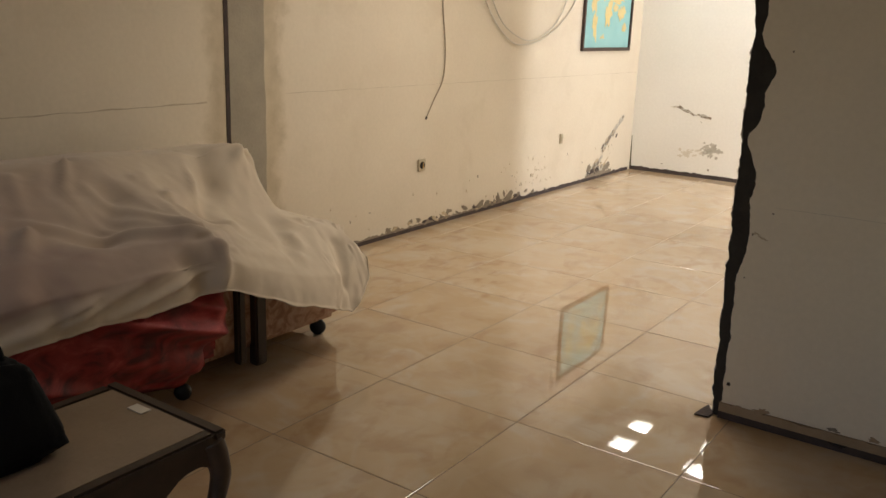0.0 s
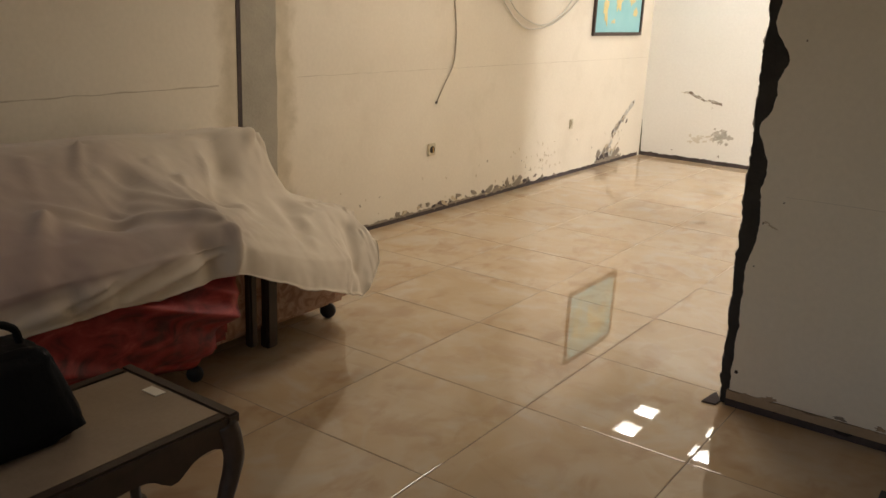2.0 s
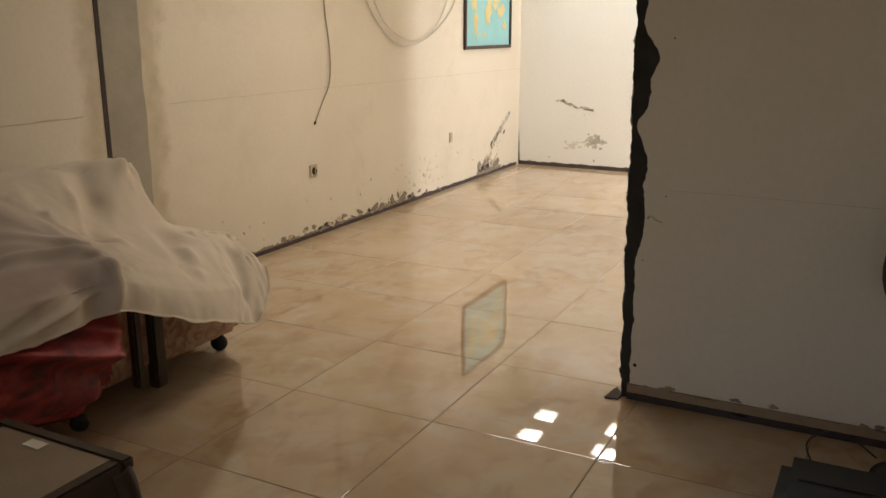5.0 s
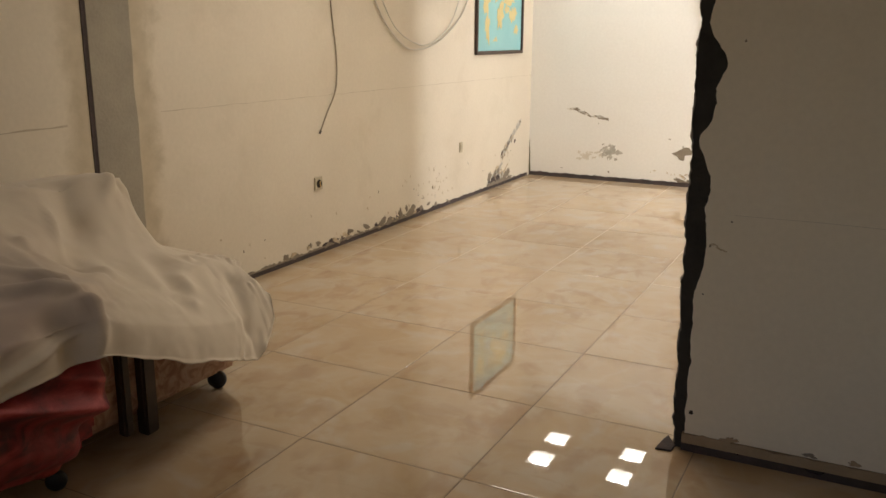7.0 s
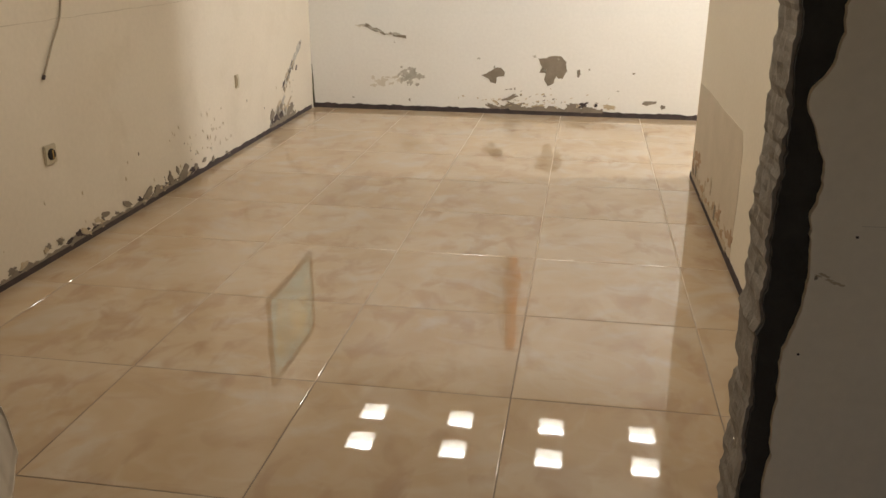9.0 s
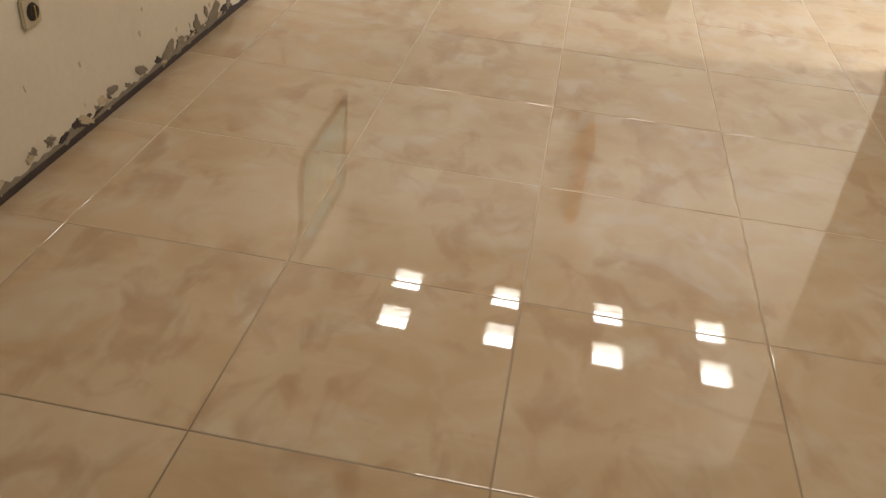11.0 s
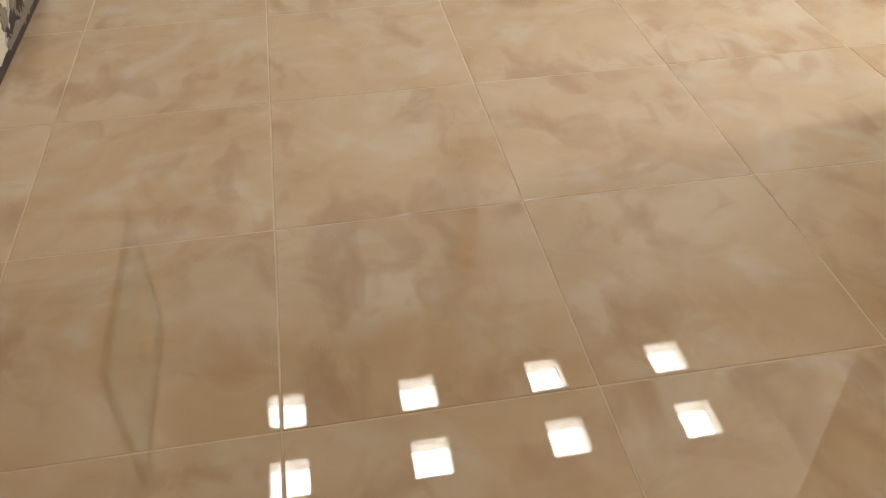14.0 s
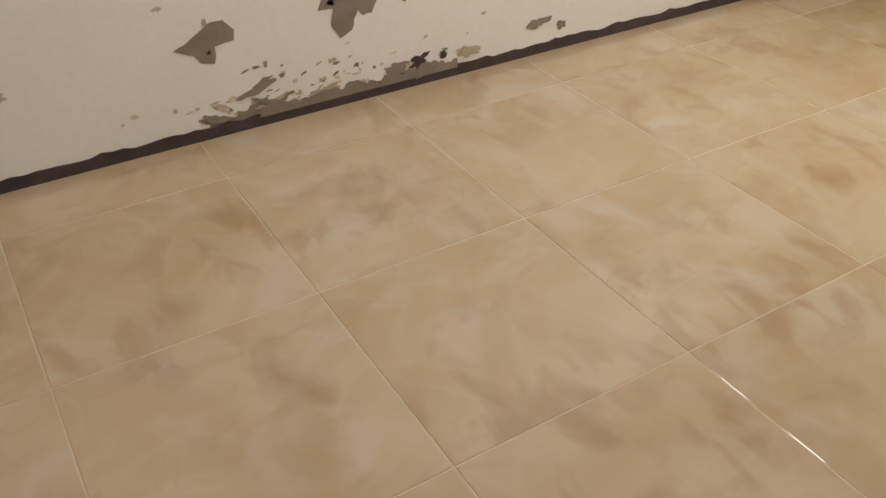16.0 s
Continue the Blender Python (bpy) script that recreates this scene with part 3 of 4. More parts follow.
# framed map
M_FRAME = mottled("dark_brown_frame", (0.035, 0.018, 0.012), (0.06, 0.03, 0.018), 20, 0.35, 0.1)
picture = tagged(new("framed_map"), "framed pale blue map with tan land in a dark wood frame", "picture")
FY0, FY1, FZ0, FZ1 = -1.30, -0.29, 1.165, 1.87
for y0, y1, z0, z1, side in ((FY0, FY1, FZ0, FZ0 + 0.03, "rail"), (FY0, FY1, FZ1 - 0.03, FZ1, "rail"), (FY0, FY0 + 0.03, FZ0 + 0.03, FZ1 - 0.03, "stile"), (FY1 - 0.03, FY1, FZ0 + 0.03, FZ1 - 0.03, "stile")):
    part("frame_" + side, box(0.002, 0.026, y0, y1, z0, z1, 0.004), M_FRAME, picture)
m = mat("map_print", (0.30, 0.55, 0.58), 0.3)
n = Nodes(m)
v = n.coords()
n.colour(n.mix(n.ramp(n.noise(v, 2.6, 2.0), [(0.4, (0, 0, 0)), (0.6, (0.3, 0.3, 0.3))]), (0.235, 0.50, 0.53), (0.36, 0.62, 0.62)))
part("sheet", box(0.004, 0.010, FY0 + 0.03, FY1 - 0.03, FZ0 + 0.03, FZ1 - 0.03), m, picture, "pale blue printed sheet")
m_land = mottled("map_land", (0.62, 0.47, 0.16), (0.70, 0.58, 0.30), 9, 0.35, 0.02)
for k, (y, z, ry, rz) in enumerate(((-1.10, 1.62, 0.07, 0.09), (-1.06, 1.40, 0.045, 0.11), (-0.86, 1.66, 0.06, 0.05), (-0.80, 1.48, 0.075, 0.10), (-0.60, 1.66, 0.15, 0.08), (-0.52, 1.50, 0.07, 0.06), (-0.44, 1.36, 0.05, 0.035), (-0.66, 1.54, 0.05, 0.04), (-0.90, 1.285, 0.035, 0.02))):
    part("land", prism(blob(y, z, ry, rz, 500 + k, 24, 0.8), 0.0008 + 0.0001 * k, Matrix.Translation((0.0104, 0, 0)) @ ON_WEST), m_land, picture, "tan printed land shape")

# turned wooden wall ornament
M_ORANGE = mottled("varnished_orange_wood", (0.42, 0.11, 0.025), (0.52, 0.17, 0.045), 9, 0.25, 0.05)
orn = tagged(new("wooden_wall_ornament"), "turned orange varnished wooden ornament hung on the wall", "ornament")
part("knob", lathe([(0.001, 1.175), (0.022, 1.182), (0.036, 1.205), (0.040, 1.225), (0.034, 1.252), (0.024, 1.27), (0.03, 1.285), (0.042, 1.30), (0.03, 1.312), (0.001, 1.315)], pose(1.672, -0.045, 0)), M_ORANGE, orn, "", True)
part("dial_ring", lathe([(0.001, 0.0), (0.078, 0.0), (0.084, 0.015), (0.078, 0.035), (0.066, 0.04), (0.06, 0.03), (0.001, 0.03)], pose(1.672, -0.002, 1.40, 90, 0, 0), 28), M_ORANGE, orn, "", True)
part("dial", lathe([(0.001, 0.034), (0.055, 0.034), (0.057, 0.030)], pose(1.672, -0.002, 1.40, 90, 0, 0), 28), mat("dial_face", (0.50, 0.22, 0.12), 0.2), orn, "", True)
part("stem", lathe([(0.001, 1.49), (0.05, 1.495), (0.055, 1.53), (0.04, 1.56), (0.046, 1.60), (0.046, 1.86), (0.04, 1.9), (0.058, 1.94), (0.05, 1.98), (0.02, 2.03), (0.001, 2.05)], pose(1.672, -0.06, 0)), M_ORANGE, orn, "", True)

# window added out of view around the front fill light
added_win = tagged(new("added_window"), "unseen wide window with pale frame, added for the front room's fill light", "window", kind="structure")
M_WFRAME = mat("window_frame_paint", (0.72, 0.70, 0.64), 0.45)
for x0, x1, z0, z1 in ((0.7, 4.7, 0.5, 0.55), (0.7, 4.7, 2.25, 2.3), (0.7, 0.75, 0.55, 2.25), (4.65, 4.7, 0.55, 2.25), (2.675, 2.725, 0.55, 2.25)):
    part("window_frame", box(x0, x1, S - 0.05, S - 0.01, z0, z1, 0.004), M_WFRAME, added_win)
# fitting added out of view around the long room's fill light
lamp = tagged(new("fill_fitting"), "plain white ceiling fitting added around an unseen fill light", "lamp")
part("fitting", box(1.32, 1.88, -4.0, -3.8, CEIL - 0.06, CEIL, 0.01), M_WFRAME, lamp)
# roof lights and window
for sx in (0.56, 1.31, 2.06, 2.80):
    for sy in (-0.90, -0.44):
        fr = bmesh.new()
        for x0, x1, y0, y1 in ((-0.11, 0.11, -0.125, -0.118), (-0.11, 0.11, 0.118, 0.125), (-0.11, -0.103, -0.118, 0.118), (0.103, 0.11, -0.118, 0.118)):
            box(sx + x0, sx + x1, sy + y0, sy + y1, CEIL - 0.006, CEIL + 0.1, 0, fr)
        rl = tagged(part("roof_light", fr, mat("white_frame_paint", (0.7, 0.68, 0.62), 0.5)), "square roof light in a pale frame", "skylight", "roof lights", "structure")
win = tagged(new("window_1"), "narrow upright window with a pale frame", "window", kind="structure")
for y0, y1, z0, z1 in ((-1.59, -1.33, 1.17, 1.20), (-1.59, -1.33, 2.04, 2.07), (-1.59, -1.57, 1.20, 2.04), (-1.35, -1.33, 1.20, 2.04)):
    part("window_frame", box(4.64, 4.70, y0, y1, z0, z1, 0.003), M_WFRAME, win)

for k in range(5):
    chip(partition, ON_PART, EDGE + 0.05 + abs(random.gauss(0, 0.05)), random.uniform(0.08, 1.9), random.uniform(0.002, 0.004), random.uniform(0.002, 0.004), 1500 + k, random.choice((M_CHIP, M_DARKCEM)), "", 0.8, 0, 0.0012)
for k in range(14):
    chip(partition, ON_PART, random.uniform(2.62, 4.2), 0.066 + abs(random.gauss(0, 0.008)), random.uniform(0.006, 0.022), random.uniform(0.003, 0.009), 1540 + k, random.choice((M_CHIP, M_BROWNCEM, M_BROWNCEM)), "", 0.9, random.uniform(-0.3, 0.3), 0.0022 + 0.00003 * k)

chip(partition, ON_PART, 2.581, 0.138, 0.007, 0.007, 1570, M_DARKCEM, "small dark pit", 0.5, 0, 0.0015)
for k in range(7):
    chip(partition, ON_PART, 2.600 + 0.007 * k, 0.702 + 0.004 * math.sin(k * 1.3) - 0.0009 * k * k * 0.6, 0.007, 0.0022, 1580 + k, M_STAIN, "", 0.8, -0.2, 0.0010 + 0.00003 * k)
rubble = tagged(part("mortar_rubble", prism([(-0.030, -0.022), (0.020, -0.014), (0.024, 0.030), (-0.012, 0.090), (-0.020, 0.060)], 0.006, pose(2.512, -5.150, 0.0005)), M_DARKCEM), "flat dark mortar crumb lying at the broken wall end", "rubble")
# ---- covered sofa ----
def cloth_mat(name, a, b, rough=0.85, weave=220.0):
    m = mottled(name, a, b, 2.5, rough, 0.12, weave)
    m.node_tree.nodes["Principled BSDF"].inputs["Sheen Weight"].default_value = 0.25
    return m


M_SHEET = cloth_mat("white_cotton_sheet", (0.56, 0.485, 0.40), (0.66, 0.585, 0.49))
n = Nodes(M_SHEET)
# mauve seat showing through the cotton, and shade painted in towards its south end
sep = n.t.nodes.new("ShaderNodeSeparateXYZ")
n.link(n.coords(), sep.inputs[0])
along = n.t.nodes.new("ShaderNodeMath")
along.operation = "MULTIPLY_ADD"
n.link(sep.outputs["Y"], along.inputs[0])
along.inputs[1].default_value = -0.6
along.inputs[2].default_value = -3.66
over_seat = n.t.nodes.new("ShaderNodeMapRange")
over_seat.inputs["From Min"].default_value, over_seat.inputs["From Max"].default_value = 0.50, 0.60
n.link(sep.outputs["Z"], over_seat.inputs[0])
mauve_and_shade = n.t.nodes.new("ShaderNodeMath")
mauve_and_shade.operation = "MULTIPLY"
n.link(n.mix(0.45, along.outputs[0], n.noise(n.coords(), 2.6, 3.0, 0.5, 0.8)), mauve_and_shade.inputs[0])
n.link(over_seat.outputs[0], mauve_and_shade.inputs[1])
sheet_tone = mauve_and_shade.outputs[0]
n.colour(n.ramp(sheet_tone, [(0.18, (0.66, 0.57, 0.45)), (0.34, (0.54, 0.445, 0.36)), (0.50, (0.39, 0.29, 0.25))]))
n.bump(n.noise(n.coords(False, (1.4, 1.0, 0.7)), 5.0, 2.0, 0.45, 1.2), 0.10, 0.03)
M_RED = cloth_mat("red_velvet", (0.30, 0.018, 0.014), (0.42, 0.035, 0.026), 0.6)
n = Nodes(M_RED)
# nap tone, with the folds' bright and dark sides painted into the same ramp
nap_and_folds = n.noise(n.coords(False, (1.0, 2.6, 5.0)), 2.2, 4.0, 0.6, 1.2)
n.colour(n.ramp(nap_and_folds, [(0.36, (0.09, 0.007, 0.008)), (0.48, (0.23, 0.016, 0.017)), (0.58, (0.33, 0.027, 0.027)), (0.68, (0.44, 0.065, 0.055))]))
M_RED.node_tree.nodes["Principled BSDF"].inputs["Sheen Weight"].default_value = 0.0
M_FLORAL = mottled("faded_floral_fabric", (0.42, 0.26, 0.16), (0.56, 0.42, 0.28), 11, 0.9, 0.2, 140)
n = Nodes(M_FLORAL)
v = n.coords()
petals = n.ramp(n.noise(v, 14.0, 3.0, 0.5, 1.5), [(0.40, (0.33, 0.18, 0.12)), (0.5, (0.48, 0.31, 0.21)), (0.58, (0.54, 0.38, 0.27)), (0.68, (0.44, 0.22, 0.16))])
n.colour(petals)
M_DARKWOOD = mottled("dark_stained_wood", (0.028, 0.018, 0.014), (0.060, 0.038, 0.027), 14, 0.38, 0.1, 90)
M_CASTOR = mat("black_castor", (0.012, 0.012, 0.012), 0.45)

sofa = tagged(new("sofa"), "faded floral sofa on castors under a dust sheet", "sofa")
part("seat_base", box(0.18, 0.90, -7.6, -5.34, 0.066, 0.40, 0.03), M_FLORAL, sofa)
part("backrest", box(0.16, 0.46, -7.6, -5.64, 0.40, 0.76, 0.05), M_FLORAL, sofa)
part("armrest", box(0.20, 0.86, -5.56, -5.33, 0.38, 0.455, 0.03), M_FLORAL, sofa)
part("front_post", box(0.885, 0.935, -5.88, -5.82, 0.0, 0.40, 0.008), M_DARKWOOD, sofa, "dark wooden post")
part("front_post", box(0.89, 0.93, -5.965, -5.925, 0.03, 0.40, 0.008), M_DARKWOOD, sofa, "dark wooden post")
for x, y in ((0.86, -5.45), (0.30, -5.47), (0.30, -7.4), (0.85, -7.4)):
    w = part("castor", lathe([(0.001, -0.016), (0.026, -0.016), (0.036, -0.008), (0.036, 0.008), (0.026, 0.016), (0.001, 0.016)], pose(x, y, 0.036, 90, 0, 25)), M_CASTOR, sofa, "", True)
    part("stem", tube([(x - 0.010, y, 0.05), (x - 0.020, y, 0.09)], 0.016, 8), M_CASTOR, w)

SECTIONS = (
    (-7.70, ((0.10, 0.30), (0.20, 0.78), (0.38, 0.835), (0.52, 0.835), (0.85, 0.74), (1.14, 0.69), (1.25, 0.60), (1.25, 0.47))),
    (-6.90, ((0.10, 0.30), (0.20, 0.79), (0.38, 0.835), (0.52, 0.835), (0.85, 0.74), (1.14, 0.69), (1.25, 0.61), (1.25, 0.49))),
    (-6.60, ((0.10, 0.30), (0.20, 0.79), (0.38, 0.835), (0.52, 0.838), (0.85, 0.72), (1.14, 0.67), (1.24, 0.60), (1.24, 0.48))),
    (-6.30, ((0.10, 0.30), (0.20, 0.79), (0.38, 0.830), (0.52, 0.832), (0.88, 0.73), (1.18, 0.68), (1.25, 0.60), (1.25, 0.485))),
    (-6.15, ((0.10, 0.30), (0.20, 0.79), (0.38, 0.825), (0.52, 0.826), (0.84, 0.70), (1.10, 0.62), (1.21, 0.53), (1.225, 0.43))),
    (-5.85, ((0.10, 0.30), (0.20, 0.77), (0.38, 0.805), (0.52, 0.812), (0.75, 0.60), (0.99, 0.525), (1.13, 0.42), (1.16, 0.30))),
    (-5.60, ((0.10, 0.30), (0.20, 0.77), (0.38, 0.815), (0.53, 0.835), (0.68, 0.58), (0.90, 0.505), (1.08, 0.35), (1.12, 0.21))),
    (-5.535, ((0.10, 0.30), (0.20, 0.70), (0.38, 0.75), (0.53, 0.785), (0.67, 0.57), (0.87, 0.505), (1.06, 0.34), (1.10, 0.185))),
    (-5.47, ((0.10, 0.30), (0.18, 0.57), (0.38, 0.60), (0.54, 0.585), (0.68, 0.525), (0.85, 0.500), (1.03, 0.31), (1.085, 0.165))),
    (-5.385, ((0.10, 0.30), (0.16, 0.49), (0.36, 0.505), (0.55, 0.505), (0.70, 0.497), (0.84, 0.492), (1.00, 0.345), (1.068, 0.215))),
    (-5.315, ((0.10, 0.30), (0.16, 0.47), (0.36, 0.490), (0.55, 0.490), (0.70, 0.488), (0.825, 0.487), (0.96, 0.40), (1.045, 0.27))),
    (-5.292, ((0.10, 0.28), (0.16, 0.40), (0.36, 0.420), (0.55, 0.42), (0.70, 0.430), (0.83, 0.45), (0.94, 0.40), (1.02, 0.32))),
    (-5.275, ((0.10, 0.26), (0.18, 0.27), (0.36, 0.280), (0.55, 0.28), (0.70, 0.290), (0.84, 0.36), (0.93, 0.37), (1.00, 0.35))),
)


def sheet_point(u, v):
    """u: 0..1 along the sofa; v: 0..1 from the back over the seat to the front hem."""
    n = len(SECTIONS) - 1
    f = u * n
    i = min(int(f), n - 1)
    f -= i

    def section(k):
        k = max(0, min(n, k))
        p = SECTIONS[k][1]
        m = len(p) - 1
        g = v * m
        j = min(int(g), m - 1)
        g -= j
        q = [Vector((p[max(0, min(m, j + d))][0], SECTIONS[k][0], p[max(0, min(m, j + d))][1])) for d in (-1, 0, 1, 2)]
        t = g
        cr = 0.5 * (2 * q[1] + (q[2] - q[0]) * t + (2 * q[0] - 5 * q[1] + 4 * q[2] - q[3]) * t * t + (3 * q[1] - q[0] - 3 * q[2] + q[3]) * t**3)
        ln = q[1].lerp(q[2], t)
        return cr * 0.45 + ln * 0.55

    a, b = section(i), section(i + 1)
    s = f
    return a.lerp(b, s)


PULLS = (  # start, end, half width, height of each fold
    ((0.53, -5.57, 0.83), (0.90, -5.95, 0.62), 0.035, 0.050),
    ((0.90, -5.95, 0.62), (1.21, -6.28, 0.68), 0.035, 0.030),
    ((1.21, -6.28, 0.68), (1.26, -6.31, 0.48), 0.028, 0.034),
    ((0.53, -5.57, 0.83), (0.66, -5.42, 0.60), 0.020, 0.030),
    ((0.66, -5.42, 0.58), (0.83, -5.29, 0.49), 0.018, 0.016),
    ((0.82, -5.28, 0.49), (1.08, -5.43, 0.17), 0.013, 0.030),
    ((0.82, -5.28, 0.49), (1.06, -5.27, 0.18), 0.012, 0.026),
    ((0.54, -5.60, 0.83), (0.78, -6.15, 0.73), 0.018, 0.040),
    ((0.54, -5.62, 0.83), (0.66, -6.20, 0.79), 0.016, 0.022),
    ((0.53, -5.57, 0.83), (0.96, -5.66, 0.50), 0.026, 0.034),
    ((0.62, -5.46, 0.60), (0.80, -5.36, 0.50), 0.012, 0.020),
    ((1.21, -6.28, 0.68), (0.86, -6.72, 0.75), 0.026, 0.040),
    ((0.86, -6.72, 0.75), (0.58, -6.62, 0.83), 0.020, 0.030),
    ((0.86, -6.72, 0.75), (1.23, -6.98, 0.62), 0.026, 0.040),
    ((1.21, -6.28, 0.68), (0.70, -6.42, 0.79), 0.020, 0.026),
    ((1.20, -6.24, 0.64), (1.04, -5.72, 0.46), 0.024, 0.026),
    ((1.16, -6.12, 0.50), (1.04, -5.66, 0.36), 0.016, 0.022),
    ((1.25, -6.34, 0.57), (1.24, -6.72, 0.50), 0.014, 0.020),
    ((1.25, -6.50, 0.62), (1.25, -6.92, 0.51), 0.016, 0.022),
    ((1.25, -6.75, 0.58), (1.25, -7.10, 0.50), 0.014, 0.020),
    ((0.95, -7.05, 0.71), (1.25, -7.30, 0.50), 0.024, 0.034),
    ((0.55, -6.98, 0.83), (0.95, -7.08, 0.73), 0.022, 0.028),
    ((0.72, -5.36, 0.50), (0.98, -5.52, 0.38), 0.016, 0.020),
    ((0.95, -5.34, 0.40), (1.06, -5.36, 0.20), 0.010, 0.018),
    ((1.00, -5.56, 0.40), (1.09, -5.58, 0.22), 0.012, 0.016),
    ((0.82, -5.28, 0.49), (1.10, -5.58, 0.21), 0.011, 0.024),
    ((0.82, -5.28, 0.49), (0.93, -5.24, 0.36), 0.009, 0.018),
    ((0.82, -5.28, 0.49), (0.62, -5.235, 0.33), 0.010, 0.020),
    ((0.80, -5.29, 0.49), (0.45, -5.30, 0.50), 0.010, 0.016),
    ((0.81, -5.30, 0.49), (0.58, -5.44, 0.57), 0.011, 0.018),
    ((0.53, -5.57, 0.83), (0.50, -5.40, 0.53), 0.012, 0.022),
    ((0.53, -5.57, 0.83), (0.80, -5.50, 0.52), 0.013, 0.024),
    ((0.40, -5.86, 0.82), (0.86, -6.00, 0.64), 0.016, 0.026),
    ((0.47, -6.36, 0.84), (0.70, -6.50, 0.79), 0.016, 0.030),
    ((0.70, -6.50, 0.79), (1.00, -6.52, 0.71), 0.016, 0.026),
    ((0.83, -5.32, 0.49), (1.09, -5.36, 0.17), 0.010, 0.026),
    ((1.03, -5.98, 0.50), (0.96, -5.70, 0.47), 0.014, 0.024),
)


DIPS = (  # hollows where the cloth sags between its folds
    ((0.67, -5.80, 0.73), (0.86, -6.06, 0.66), 0.055, 0.050),
    ((1.25, -6.42, 0.62), (1.25, -6.36, 0.50), 0.055, 0.040),
    ((0.76, -6.36, 0.78), (1.02, -6.60, 0.71), 0.070, 0.040),
    ((0.80, -5.63, 0.56), (1.02, -5.78, 0.45), 0.050, 0.028),
    ((0.92, -5.40, 0.42), (1.03, -5.48, 0.27), 0.030, 0.022),
    ((0.50, -5.78, 0.80), (0.66, -5.84, 0.72), 0.060, 0.030),
)


def build_sheet():
    NU, NV = 240, 150
    base = [[sheet_point(i / NU, j / NV) for j in range(NV + 1)] for i in range(NU + 1)]
    pts = np.array([[tuple(p) for p in row] for row in base])
    du = np.gradient(pts, axis=0)
    dv = np.gradient(pts, axis=1)
    nor = np.cross(du, dv)
    nor /= np.linalg.norm(nor, axis=2, keepdims=True) + 1e-9
    if nor[NU // 2, NV // 2, 2] < 0:
        nor = -nor
    lift = np.zeros(pts.shape[:2])
    sink = np.zeros(pts.shape[:2])
    for a, c, w, h in PULLS:
        a, c = np.array(a), np.array(c)
        s = np.clip(((pts - a) @ (c - a)) / ((c - a) @ (c - a)), 0, 1)
        d = np.linalg.norm(pts - (a + s[..., None] * (c - a)), axis=2)
        wide = w * (0.8 + 0.9 * s)
        crest = 0.5 * np.exp(-((d / wide) ** 2)) + 0.5 * np.exp(-d / (wide * 0.8))
        lift = np.maximum(lift, h * crest * (1 - 0.35 * s) * np.clip(0.45 + 4 * s, 0, 1))
        sink = np.maximum(sink, 0.40 * h * np.exp(-((d / (wide * 2.6)) ** 2)))
    lift = np.minimum(lift * 1.45, 0.062) - sink * 1.3
    for a, c, w, h in DIPS:
        a, c = np.array(a), np.array(c)
        s = np.clip(((pts - a) @ (c - a)) / ((c - a) @ (c - a)), 0, 1)
        d = np.linalg.norm(pts - (a + s[..., None] * (c - a)), axis=2)
        lift -= h * np.exp(-((d / w) ** 2))
    bm = bmesh.new()
    grid = []
    for i in range(NU + 1):
        row = []
        for j in range(NV + 1):
            u, v = i / NU, j / NV
            p = Vector(pts[i, j])
            k = min(1.0, max(0.0, (v - 0.12) * 4))
            hang = max(0.0, v - 0.6) / 0.4
            soft = 0.006 * noise.noise((p.y * 6 + p.x * 4, p.z * 4, 8.0)) + 0.006 * max(0.0, 1 - 5 * abs(noise.noise((p.y * 3.1 - p.z * 3.3 + p.x, p.x * 1.6, 21.0)))) + 0.0015 * noise.noise((p.y * 25, p.x * 25, p.z * 25))
            ripple = hang**2 * (0.014 * noise.noise((p.y * 6.0, 2.0, 1.0)) + 0.002 * noise.noise((p.y * 19.0, 5.0, p.z * 3)))
            bunch = min(1.0, max(0.0, (-6.72 - p.y) / 0.12)) * max(0.0, (v - 0.80) / 0.20)
            ripple += bunch * (0.030 * noise.noise((p.y * 13, p.z * 9, 3.0)) + 0.022 * abs(noise.noise((p.y * 24, p.z * 20, 6.0))))
            p = p + Vector(nor[i, j]) * (lift[i, j] + soft) * k + Vector((1, 0, 0.2)) * ripple
            if j > NV - 4:
                p.z += (0.014 * noise.noise((p.y * 6, 0, 4)) + 0.006 * noise.noise((p.y * 21, 3, 4))) * (j - NV + 4) / 4
                if j >= NV - 1:
                    p += Vector(nor[i, j]) * 0.003
            row.append(bm.verts.new(p))
        grid.append(row)
    for i in range(NU):
        for j in range(NV):
            bm.faces.new((grid[i][j], grid[i + 1][j], grid[i + 1][j + 1], grid[i][j + 1]))
    return bm


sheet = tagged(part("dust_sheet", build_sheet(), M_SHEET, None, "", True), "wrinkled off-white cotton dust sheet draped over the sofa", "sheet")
sol = sheet.modifiers.new("thickness", "SOLIDIFY")
sol.thickness, sol.offset = 0.003, -1

